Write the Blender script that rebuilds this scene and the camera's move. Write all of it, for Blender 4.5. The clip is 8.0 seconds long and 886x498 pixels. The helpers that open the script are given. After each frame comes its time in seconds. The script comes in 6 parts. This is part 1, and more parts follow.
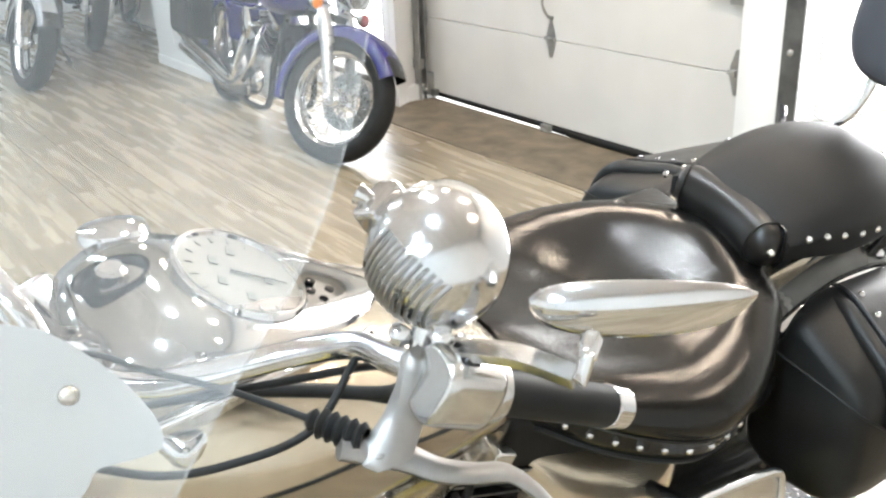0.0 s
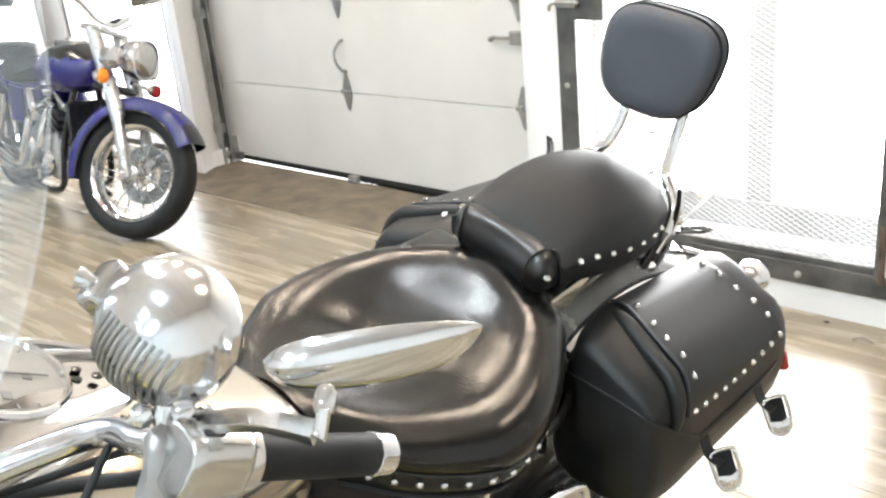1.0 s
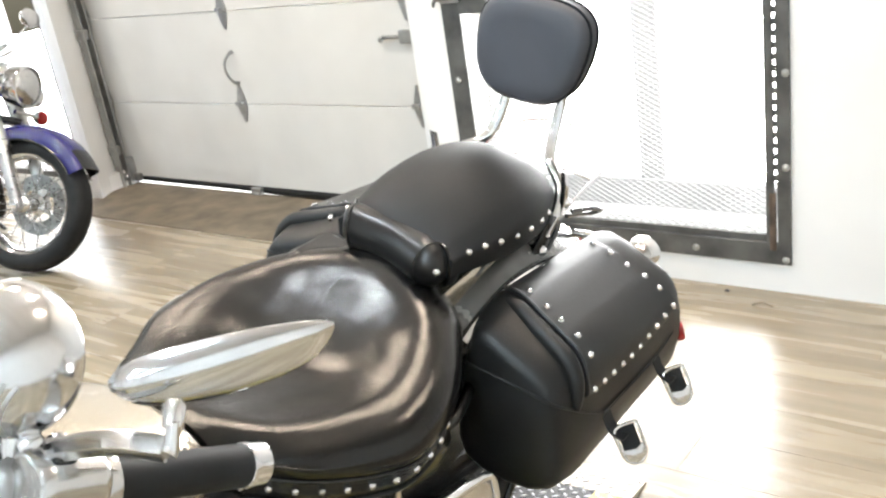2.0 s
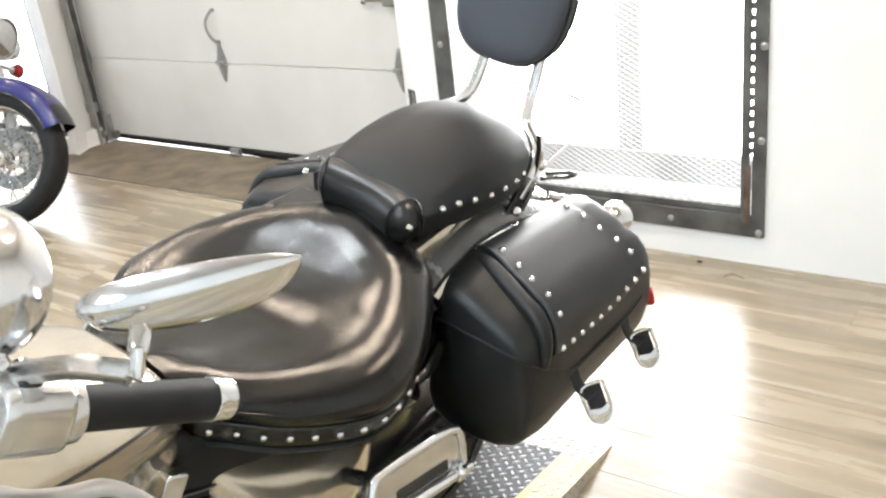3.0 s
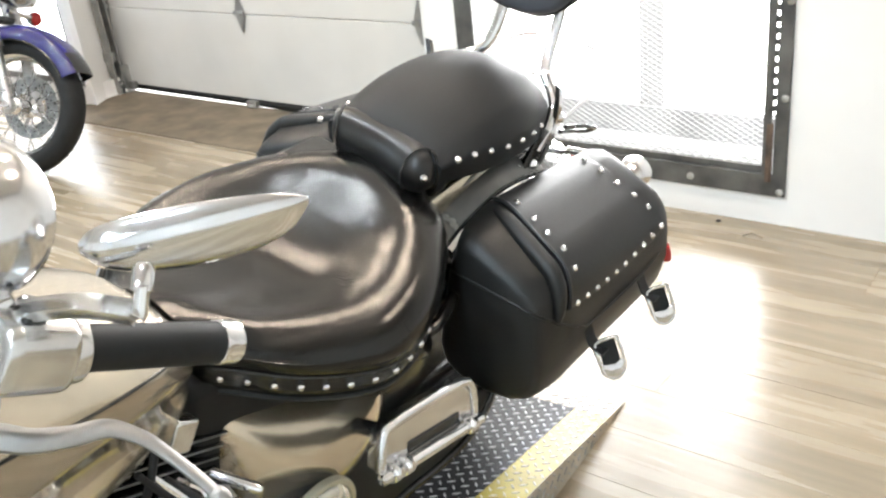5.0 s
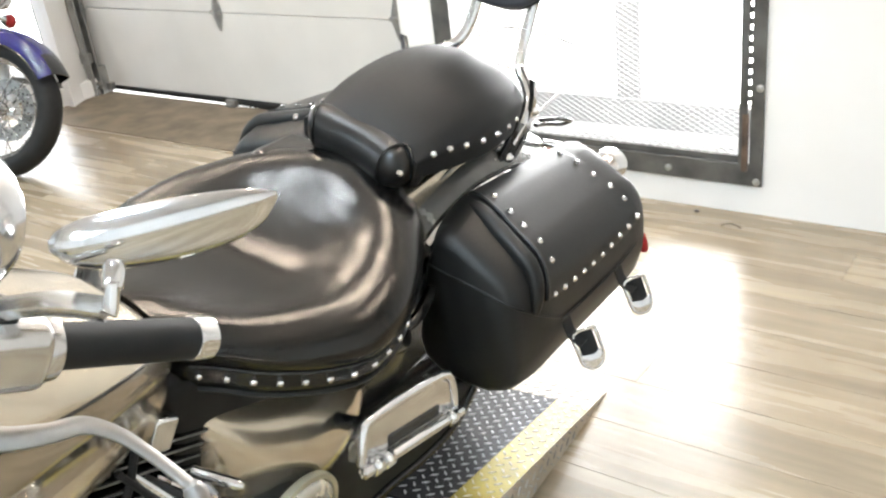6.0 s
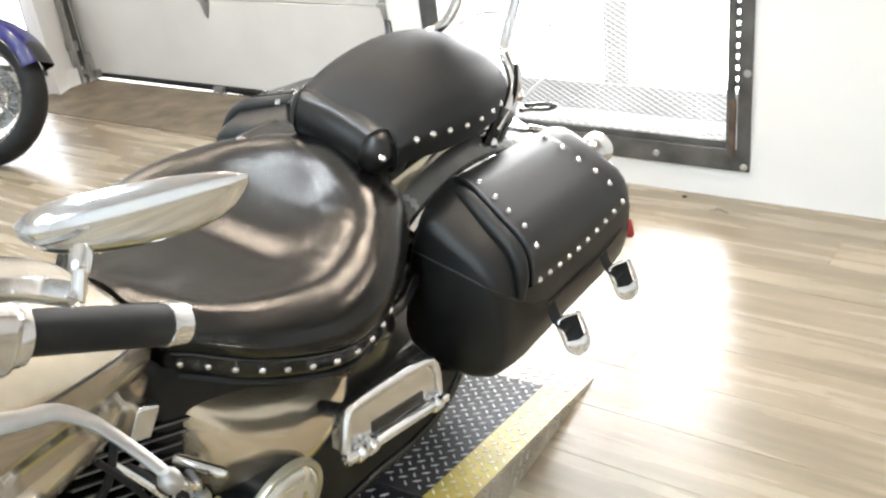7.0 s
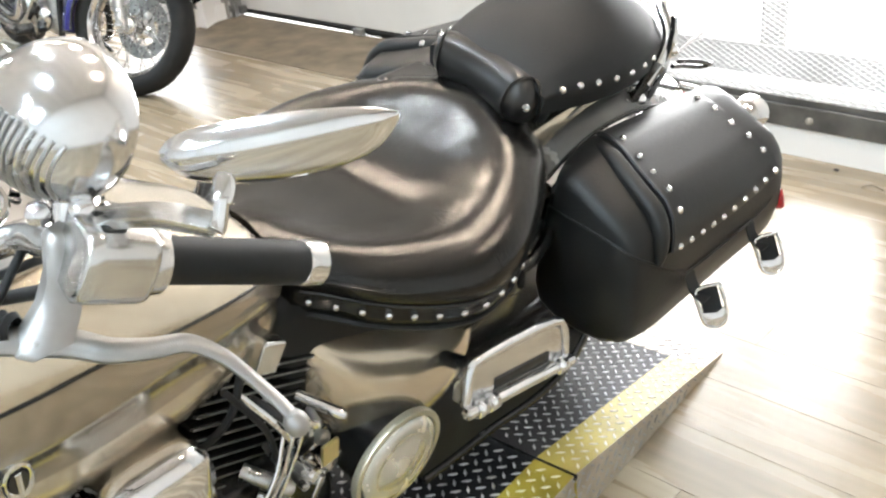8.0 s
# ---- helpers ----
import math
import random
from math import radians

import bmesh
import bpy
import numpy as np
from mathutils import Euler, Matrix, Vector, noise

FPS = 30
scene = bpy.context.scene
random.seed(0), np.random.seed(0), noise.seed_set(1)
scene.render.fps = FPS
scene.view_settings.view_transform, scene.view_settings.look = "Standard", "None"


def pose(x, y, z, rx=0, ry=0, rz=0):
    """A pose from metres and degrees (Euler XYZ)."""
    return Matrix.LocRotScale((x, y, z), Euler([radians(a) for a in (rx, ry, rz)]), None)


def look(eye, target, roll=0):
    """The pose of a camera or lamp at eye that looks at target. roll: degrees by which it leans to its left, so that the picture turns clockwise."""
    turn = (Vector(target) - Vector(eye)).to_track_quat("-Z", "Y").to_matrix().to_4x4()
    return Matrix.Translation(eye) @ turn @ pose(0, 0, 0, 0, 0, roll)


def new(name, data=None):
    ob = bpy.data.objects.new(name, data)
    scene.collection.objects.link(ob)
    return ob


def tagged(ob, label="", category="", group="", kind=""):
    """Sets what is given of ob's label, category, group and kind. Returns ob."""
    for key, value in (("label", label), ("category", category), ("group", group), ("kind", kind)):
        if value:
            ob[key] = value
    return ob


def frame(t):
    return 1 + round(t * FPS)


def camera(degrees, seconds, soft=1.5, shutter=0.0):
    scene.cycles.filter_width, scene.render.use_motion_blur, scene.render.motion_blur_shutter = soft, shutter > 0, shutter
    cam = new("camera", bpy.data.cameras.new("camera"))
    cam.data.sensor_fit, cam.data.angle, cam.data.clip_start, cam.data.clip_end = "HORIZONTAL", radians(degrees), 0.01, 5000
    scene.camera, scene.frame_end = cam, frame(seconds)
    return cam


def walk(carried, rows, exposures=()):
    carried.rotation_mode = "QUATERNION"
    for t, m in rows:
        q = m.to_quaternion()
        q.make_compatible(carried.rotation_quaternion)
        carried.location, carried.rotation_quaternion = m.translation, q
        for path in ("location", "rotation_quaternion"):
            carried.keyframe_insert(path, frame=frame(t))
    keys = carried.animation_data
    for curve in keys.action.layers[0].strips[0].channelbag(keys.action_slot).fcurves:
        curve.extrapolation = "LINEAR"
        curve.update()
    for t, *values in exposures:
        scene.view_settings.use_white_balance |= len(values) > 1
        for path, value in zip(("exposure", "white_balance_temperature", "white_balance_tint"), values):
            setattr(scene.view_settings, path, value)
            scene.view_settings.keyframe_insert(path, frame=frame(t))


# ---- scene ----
cam = camera(50.5, 8.0, soft=2.4)
PATH = [
    (0, (1.892, 0.73, 1.464), (0.387, 1.791, 0.682), -2.5),
    (0.3, (1.906, 0.735, 1.466), (0.457, 1.894, 0.721), -2.5),
    (0.5, (1.916, 0.743, 1.467), (0.517, 1.961, 0.72), -2.7),
    (0.7, (1.927, 0.757, 1.468), (0.583, 2.036, 0.723), -3.3),
    (1, (1.952, 0.782, 1.468), (0.657, 2.133, 0.762), -5.6),
    (1.3, (1.987, 0.805, 1.463), (0.772, 2.255, 0.815), -7.6),
    (1.5, (1.998, 0.816, 1.458), (0.828, 2.28, 0.759), -8.2),
    (1.7, (1.989, 0.821, 1.455), (0.824, 2.281, 0.738), -8.9),
    (2.8, (2.004, 0.808, 1.442), (0.858, 2.268, 0.697), -7.5),
    (3, (2.008, 0.807, 1.434), (0.887, 2.266, 0.649), -6.9),
    (3.2, (2.010, 0.810, 1.425), (0.913, 2.266, 0.604), -6.5),
    (3.5, (2.012, 0.816, 1.418), (0.93, 2.268, 0.57), -6.3),
    (3.7, (2.013, 0.817, 1.420), (0.926, 2.271, 0.579), -6.7),
    (4, (2.013, 0.818, 1.423), (0.887, 2.249, 0.597), -7.0),
    (4.3, (2.012, 0.822, 1.415), (0.914, 2.244, 0.536), -7.0),
    (4.5, (2.01, 0.824, 1.411), (0.898, 2.233, 0.528), -6.9),
    (4.7, (2.007, 0.822, 1.413), (0.875, 2.225, 0.547), -7.1),
    (5, (2.004, 0.818, 1.417), (0.868, 2.22, 0.555), -6.6),
    (5.2, (2.016, 0.82, 1.415), (0.905, 2.236, 0.542), -7.2),
    (6.3, (2.019, 0.816, 1.417), (0.913, 2.235, 0.543), -7.2),
    (6.5, (2.019, 0.819, 1.415), (0.919, 2.237, 0.533), -7.1),
    (6.7, (2.021, 0.823, 1.412), (0.932, 2.248, 0.526), -7.3),
    (7, (2.026, 0.828, 1.409), (0.938, 2.245, 0.511), -7.3),
    (7.2, (2.023, 0.830, 1.409), (0.927, 2.243, 0.514), -6.6),
    (7.5, (2.011, 0.833, 1.409), (0.844, 2.194, 0.523), -7.2),
    (7.7, (2.000, 0.838, 1.405), (0.779, 2.133, 0.494), -7.0),
    (8, (1.982, 0.847, 1.389), (0.715, 2.063, 0.431), -6.9),
]
walk(cam, [(t, look(eye, target, roll)) for t, eye, target, roll in PATH])

# ---- daylight, lamps and exposure ----
scene.view_settings.exposure = -0.2
world = bpy.data.worlds.new("world")
scene.world = world
world.use_nodes = True
sky = world.node_tree.nodes.new("ShaderNodeTexSky")
sky.sky_type, sky.sun_disc, sky.sun_elevation, sky.sun_rotation = "NISHITA", False, radians(35), radians(20)
world.node_tree.links.new(sky.outputs["Color"], world.node_tree.nodes["Background"].inputs["Color"])
world.node_tree.nodes["Background"].inputs["Strength"].default_value = 0.12


def area_lamp(name, m, w, h, watts, colour=(1, 1, 1), shape="RECTANGLE"):
    d = bpy.data.lights.new(name, "AREA")
    d.shape, d.size, d.size_y, d.energy, d.color = shape, w, h, watts, colour
    ob = new(name, d)
    ob.matrix_world = m
    return ob


# the last two lamps are added to give the saddle its pale sheen
COOL = [(x, y) for x in (-6.6, -5.0, -3.4, -2.0) for y in (-2.4, -0.7, 1.0)] + [(3.0, y) for y in (-2.8, -1.6)] + [(1.7, y) for y in (-2.6, -1.0, 0.6)] + [(-0.5, 1.75), (0.4, 1.6)]
# lamps past x = 1 run stronger as fill for the bike's front parts
for x, y in COOL:
    area_lamp("lamp_light", pose(x, y, 3.115), 0.15, 0.15, 52 if x > 1 else 28, (0.86, 0.94, 1.0) if -1 < x < 1 else (0.73, 0.895, 1.02), "DISK")
# a row of warm lamps nearer the garage door
WARM_X, WARM_Y = (-3.2, -1.8, -0.5, 0.8, 2.1), 2.95
for x in WARM_X:
    area_lamp("warm_lamp_light", pose(x, WARM_Y, 3.115), 0.22, 0.22, 28, (0.965, 0.82, 0.67), "DISK")
# sky light through the two glazed openings
area_lamp("window_light", look((0.47, 4.25, 1.25), (0.47, 0, 0.9)), 1.15, 2.0, 38, (0.97, 0.99, 1.0))
area_lamp("window_light", look((-3.65, 4.25, 0.72), (-3.65, 0, 0.5)), 1.2, 1.1, 24, (0.97, 0.99, 1.0))

# ---- materials ----
def material(name, colour, rough=0.5, metal=0.0, coat=0.0, spec=0.5):
    m = bpy.data.materials.new(name)
    m.use_nodes = True
    b = m.node_tree.nodes["Principled BSDF"]
    b.inputs["Base Color"].default_value = (*colour, 1)
    b.inputs["Roughness"].default_value, b.inputs["Metallic"].default_value = rough, metal
    b.inputs["Coat Weight"].default_value, b.inputs["Specular IOR Level"].default_value = coat, spec
    return m


def varied(m, dark, light, scale=8.0, detail=6.0, bump=0.0, bump_scale=200.0, rough=None, stretch=(1, 1, 1), per_piece=0.0, per_island=False, depth=0.0006):
    """Colour mottled between two tones, relief of a finer grain, uneven gloss."""
    t = m.node_tree
    b = t.nodes["Principled BSDF"]
    co = t.nodes.new("ShaderNodeTexCoord")
    mp = t.nodes.new("ShaderNodeMapping")
    mp.inputs["Scale"].default_value = stretch
    t.links.new(co.outputs["Object"], mp.inputs["Vector"])
    n = t.nodes.new("ShaderNodeTexNoise")
    n.inputs["Scale"].default_value, n.inputs["Detail"].default_value = scale, detail
    t.links.new(mp.outputs["Vector"], n.inputs["Vector"])
    mix = t.nodes.new("ShaderNodeMix")
    mix.data_type = "RGBA"
    mix.inputs["A"].default_value, mix.inputs["B"].default_value = (*dark, 1), (*light, 1)
    ramp = t.nodes.new("ShaderNodeMapRange")
    ramp.inputs["From Min"].default_value, ramp.inputs["From Max"].default_value = 0.3, 0.7
    t.links.new(n.outputs["Fac"], ramp.inputs["Value"])
    t.links.new(ramp.outputs["Result"], mix.inputs["Factor"])
    out = mix.outputs["Result"]
    if per_piece:
        info = t.nodes.new("ShaderNodeObjectInfo")
        hsv = t.nodes.new("ShaderNodeHueSaturation")
        r = t.nodes.new("ShaderNodeMapRange")
        r.inputs["To Min"].default_value, r.inputs["To Max"].default_value = 1 - per_piece, 1 + per_piece
        lot = t.nodes.new("ShaderNodeNewGeometry").outputs["Random Per Island"] if per_island else info.outputs["Random"]
        t.links.new(lot, r.inputs["Value"])
        t.links.new(r.outputs["Result"], hsv.inputs["Value"])
        t.links.new(out, hsv.inputs["Color"])
        out = hsv.outputs["Color"]
        shift = t.nodes.new("ShaderNodeVectorMath")
        shift.operation = "MULTIPLY_ADD"
        shift.inputs[1].default_value = (7, 7, 7)
        t.links.new(lot, shift.inputs[0])
        t.links.new(co.outputs["Object"], shift.inputs[2])
        t.links.new(shift.outputs["Vector"], mp.inputs["Vector"])
    t.links.new(out, b.inputs["Base Color"])
    if bump:
        f = t.nodes.new("ShaderNodeTexNoise")
        f.inputs["Scale"].default_value, f.inputs["Detail"].default_value = bump_scale, 4
        t.links.new(mp.outputs["Vector"], f.inputs["Vector"])
        bp = t.nodes.new("ShaderNodeBump")
        bp.inputs["Strength"].default_value, bp.inputs["Distance"].default_value = bump, depth
        t.links.new(f.outputs["Fac"], bp.inputs["Height"])
        t.links.new(bp.outputs["Normal"], b.inputs["Normal"])
    if rough:
        rr = t.nodes.new("ShaderNodeMapRange")
        rr.inputs["To Min"].default_value, rr.inputs["To Max"].default_value = rough
        t.links.new(n.outputs["Fac"], rr.inputs["Value"])
        t.links.new(rr.outputs["Result"], b.inputs["Roughness"])
    return m


def glowing(name, colour, strength):
    m = bpy.data.materials.new(name)
    m.use_nodes = True
    t = m.node_tree
    t.nodes.remove(t.nodes["Principled BSDF"])
    e = t.nodes.new("ShaderNodeEmission")
    e.inputs["Color"].default_value, e.inputs["Strength"].default_value = (*colour, 1), strength
    t.links.new(e.outputs["Emission"], t.nodes["Material Output"].inputs["Surface"])
    return m


WALL = varied(material("wall_paint", (0.8, 0.8, 0.78), 0.6), (0.735, 0.727, 0.715), (0.795, 0.787, 0.775), 2.5, bump=0.15, bump_scale=120)
DOOR_PAINT = varied(material("door_paint", (0.8, 0.8, 0.79), 0.45), (0.59, 0.576, 0.548), (0.645, 0.63, 0.6), 3.0, bump=0.1, bump_scale=90)
CEIL = varied(material("ceiling_boards", (0.6, 0.54, 0.48), 0.8), (0.6, 0.57, 0.545), (0.74, 0.705, 0.675), 2.0, stretch=(0.3, 3, 1))
OAK = ((0.205, 0.164, 0.112), (0.36, 0.302, 0.216))
PLANK = varied(material("oak_plank", (0.5, 0.4, 0.28), 0.3, spec=0.65), *OAK, 3.0, 9.0, 0.25, 60, (0.2, 0.34), (0.5, 6.0, 1), 0.1)
PLANK_FAR = varied(material("oak_plank_far", (0.5, 0.4, 0.28), 0.3, spec=0.65), *OAK, 3.0, 9.0, 0.25, 60, (0.2, 0.34), (0.5, 6.0, 1), 0.1, True)
GROUT = material("plank_joint", (0.24, 0.19, 0.13), 0.5)
SILL = varied(material("worn_brown_sill", (0.25, 0.17, 0.1), 0.7), (0.095, 0.076, 0.052), (0.21, 0.172, 0.122), 7.0, 8.0, 0.15, 90)
STEEL = varied(material("dark_steel", (0.12, 0.12, 0.12), 0.5, 0.6), (0.07, 0.07, 0.07), (0.16, 0.16, 0.155), 9.0, 7.0, 0.2, 150)
GALV = varied(material("galvanised_steel", (0.4, 0.4, 0.39), 0.4, 0.9), (0.3, 0.3, 0.29), (0.48, 0.48, 0.47), 12.0)
RUST = varied(material("rusty_steel", (0.2, 0.1, 0.05), 0.8, 0.3), (0.07, 0.05, 0.04), (0.18, 0.125, 0.09), 15.0, 8, 0.3, 120)
CONSOLE = varied(material("dulled_chrome", (0.5, 0.49, 0.48), 0.1, 1.0), (0.43, 0.42, 0.41), (0.5, 0.49, 0.48), 18.0, rough=(0.06, 0.12))
CHROME_SOFT = varied(material("hazed_chrome", (0.76, 0.76, 0.77), 0.14, 1.0), (0.7, 0.7, 0.71), (0.78, 0.78, 0.79), 30.0, rough=(0.1, 0.19))
CHROME = varied(material("chrome", (0.78, 0.78, 0.79), 0.07, 1.0), (0.74, 0.74, 0.75), (0.8, 0.8, 0.81), 30.0, rough=(0.04, 0.11))
SATIN = varied(material("satin_alloy", (0.5, 0.5, 0.5), 0.3, 1.0), (0.42, 0.42, 0.42), (0.54, 0.53, 0.52), 40.0, 6, 0.1, 300, (0.22, 0.36))
POLISHED = varied(material("polished_alloy", (0.66, 0.66, 0.66), 0.2, 1.0), (0.6, 0.6, 0.6), (0.7, 0.69, 0.68), 40.0, rough=(0.14, 0.24))
LEATHER = varied(material("black_leather", (0.02, 0.02, 0.02), 0.3, 0, 0.0, 0.44), (0.003, 0.0028, 0.0026), (0.008, 0.0068, 0.006), 11.0, 7, 0.5, 150, (0.165, 0.24), depth=0.001)
VINYL = varied(material("black_vinyl", (0.02, 0.02, 0.02), 0.48, 0, 0, 0.3), (0.0045, 0.005, 0.0055), (0.009, 0.0098, 0.0105), 5.0, 5, 0.4, 300, (0.48, 0.62), depth=0.0009)
SMOOTH = varied(material("smooth_black_leather", (0.02, 0.02, 0.02), 0.3, 0, 0, 0.5), (0.005, 0.0045, 0.004), (0.011, 0.0095, 0.0085), 8.0, 5, 0.3, 260, (0.24, 0.36), depth=0.0003)
BAG = varied(material("black_bag_leather", (0.02, 0.02, 0.02), 0.4, 0, 0, 0.36), (0.005, 0.005, 0.005), (0.0105, 0.0103, 0.01), 6.0, 6, 0.4, 210, (0.34, 0.48), depth=0.001)
RUBBER = varied(material("black_rubber", (0.02, 0.02, 0.02), 0.6, 0, 0, 0.3), (0.008, 0.008, 0.008), (0.014, 0.014, 0.014), 20.0, 4, 0.3, 300, depth=0.0003)
LEATHER.node_tree.nodes["Principled BSDF"].inputs["Specular Tint"].default_value = (1.0, 0.975, 0.95, 1)
# saddle leather: fine pores and short creases over broad wear
lt = LEATHER.node_tree
crease = lt.nodes.new("ShaderNodeTexVoronoi")
crease.feature = "DISTANCE_TO_EDGE"
crease.inputs["Scale"].default_value = 120.0
bend = lt.nodes.new("ShaderNodeBump")
bend.inputs["Strength"].default_value, bend.inputs["Distance"].default_value = 0.4, 0.0008
lt.links.new(lt.nodes["Texture Coordinate"].outputs["Object"], crease.inputs["Vector"])
lt.links.new(crease.outputs["Distance"], bend.inputs["Height"])
lt.links.new(lt.nodes["Bump"].outputs["Normal"], bend.inputs["Normal"])
lt.links.new(bend.outputs["Normal"], lt.nodes["Principled BSDF"].inputs["Normal"])
BLACK = varied(material("black_enamel", (0.012, 0.012, 0.012), 0.22), (0.008, 0.008, 0.008), (0.018, 0.018, 0.018), 12.0)
CHAMPAGNE = varied(material("champagne_paint", (0.6, 0.5, 0.36), 0.22, 0.8, 1.0), (0.59, 0.505, 0.39), (0.65, 0.56, 0.435), 60.0)
# on the tank: champagne darkened for the room mirrored in its flanks
BRONZE = varied(material("taupe_tone", (0.3, 0.26, 0.21), 0.18, 0.8, 1.0), (0.34, 0.295, 0.235), (0.38, 0.33, 0.265), 60.0)
BLUE = varied(material("blue_paint", (0.05, 0.04, 0.35), 0.25, 0.0, 0.6), (0.006, 0.004, 0.1), (0.01, 0.007, 0.14), 45.0)
TREAD_BLACK = varied(material("tread_black", (0.02, 0.02, 0.022), 0.45, 0, 0, 0.18), (0.005, 0.005, 0.006), (0.014, 0.014, 0.015), 10.0, 6, 0.2, 200)
TREAD_YELLOW = varied(material("tread_yellow", (0.7, 0.5, 0.06), 0.4), (0.36, 0.275, 0.03), (0.52, 0.4, 0.055), 12.0, 7, 0.2, 200)
TREAD_BARE = varied(material("tread_bare", (0.4, 0.36, 0.31), 0.45, 0.15), (0.34, 0.29, 0.22), (0.54, 0.475, 0.38), 14.0, 6, 0.2, 200)
PALE = varied(material("pale_grey_plastic", (0.45, 0.46, 0.48), 0.3), (0.3, 0.285, 0.27), (0.35, 0.335, 0.32), 5)
DISC = varied(material("brake_steel", (0.15, 0.15, 0.15), 0.4, 0.9), (0.2, 0.2, 0.2), (0.34, 0.34, 0.33), 30)
AMBER = material("amber_lens", (0.9, 0.25, 0.02), 0.2)
RED = material("red_lens", (0.35, 0.015, 0.015), 0.2)
# outdoor surfaces emit light themselves instead of being lit by day
DAY = glowing("daylight_glow_outside", (1.0, 1.0, 1.0), 24.0)
NEAR_GROUND = glowing("glowing_paving_outside", (1.0, 1.0, 1.0), 4.5)


# ---- builders ----
def level_normals(me):
    """Keeps broad flat faces flat beside their small rounded edges."""
    areas = [f.area for f in me.polygons]
    if not areas or max(areas) < 0.08 * sum(areas):
        return
    at = [Vector() for _ in me.vertices]
    for f in me.polygons:
        for k in f.vertices:
            at[k] += f.normal * f.area
    for e in me.edges:
        e.use_edge_sharp = False
    me.normals_split_custom_set_from_vertices([n.normalized() for n in at])


def part(name, bm, mat, parent, label="", smooth=True, angle=40):
    me = bpy.data.meshes.new(name)
    bmesh.ops.recalc_face_normals(bm, faces=bm.faces)
    for f in bm.faces:
        f.smooth = smooth
    if smooth:
        for e in bm.edges:
            if len(e.link_faces) == 2 and e.calc_face_angle(0) > radians(angle):
                e.smooth = False
    bm.to_mesh(me)
    bm.free()
    for m in mat if isinstance(mat, (list, tuple)) else [mat]:
        me.materials.append(m)
    if smooth:
        level_normals(me)
    ob = new(name, me)
    ob.parent = parent
    return tagged(ob, label) if label else ob


def piece(name, mesh, m, parent):
    """One more object on a shared mesh."""
    ob = new(name, mesh)
    ob.parent = parent
    ob.matrix_basis = m
    return ob


def mesh_of(name, bm, mat, smooth=True):
    bmesh.ops.recalc_face_normals(bm, faces=bm.faces)
    for f in bm.faces:
        f.smooth = smooth
    me = bpy.data.meshes.new(name)
    bm.to_mesh(me)
    bm.free()
    me.materials.append(mat)
    return me


def thing(name, m, label, category, group="", kind=""):
    ob = new(name)
    ob.matrix_basis = m
    ob.empty_display_size = 0.1
    return tagged(ob, label, category, group, kind)


def box(bm, lo, hi, bevel=0.0, seg=2, m=None):
    c = [(a + b) / 2 for a, b in zip(lo, hi)]
    d = [b - a for a, b in zip(lo, hi)]
    r = bmesh.ops.create_cube(bm, size=1, matrix=(m or Matrix()) @ Matrix.Translation(c) @ Matrix.Diagonal((*d, 1)))
    if bevel:
        es = list({e for v in r["verts"] for e in v.link_edges})
        bmesh.ops.bevel(bm, geom=es, offset=bevel, segments=seg, affect="EDGES", profile=0.5)
    return bm


def loft(bm, rings, closed=True, caps=True):
    """Skin over rings of equally many points."""
    vs = [[bm.verts.new(p) for p in r] for r in rings]
    n = len(rings[0])
    for a, b in zip(vs, vs[1:]):
        for i in range(n if closed else n - 1):
            j = (i + 1) % n
            bm.faces.new((a[i], a[j], b[j], b[i]))
    if caps and closed:
        bm.faces.new(vs[0][::-1])
        bm.faces.new(vs[-1])
    return bm


def smoothed(points, steps=6):
    """A curve through the points."""
    p = [Vector(q) for q in points]
    if len(p) < 3:
        return p
    out = []
    for i in range(len(p) - 1):
        a, b, c, d = p[max(i - 1, 0)], p[i], p[i + 1], p[min(i + 2, len(p) - 1)]
        for k in range(steps):
            t = k / steps
            out.append(0.5 * (2 * b + (c - a) * t + (2 * a - 5 * b + 4 * c - d) * t * t + (3 * b - a - 3 * c + d) * t ** 3))
    return out + [p[-1]]


def tube(bm, points, r, seg=12, steps=6, flat=1.0):
    """A round bar along a smooth curve; r: one radius, or one for each given point."""
    p = smoothed(points, steps)
    n = len(p)
    if isinstance(r, (list, tuple)):
        k = np.interp(np.linspace(0, len(r) - 1, n), range(len(r)), r)
    else:
        k = [r] * n
    up = Vector((0.13, 0.21, 0.97))
    rings = []
    for i, q in enumerate(p):
        d = (p[min(i + 1, n - 1)] - p[max(i - 1, 0)]).normalized()
        side = d.cross(up)
        if side.length < 0.1:
            side = d.cross(Vector((1, 0, 0)))
        side.normalize()
        nor = side.cross(d).normalized()
        up = nor
        rings.append([q + (side * math.cos(a) + nor * math.sin(a) * flat) * k[i] for a in (2 * math.pi * s / seg for s in range(seg))])
    return loft(bm, rings)


def lathe(bm, profile, m=None, seg=32):
    """Turn a profile of (radius, height) round the z axis of m."""
    m = m or Matrix()
    rings = [[m @ Vector((max(r, 1e-4) * math.cos(a), max(r, 1e-4) * math.sin(a), h)) for a in (2 * math.pi * s / seg for s in range(seg))] for r, h in profile]
    return loft(bm, rings, caps=False)


def aim(at, along, roll=0.0):
    """A pose at a place whose z axis points along a direction."""
    return Matrix.Translation(at) @ Vector(along).to_track_quat("Z", "Y").to_matrix().to_4x4() @ pose(0, 0, 0, 0, 0, roll)


def lerp(v, xs, ys):
    return float(np.interp(v, xs, ys))


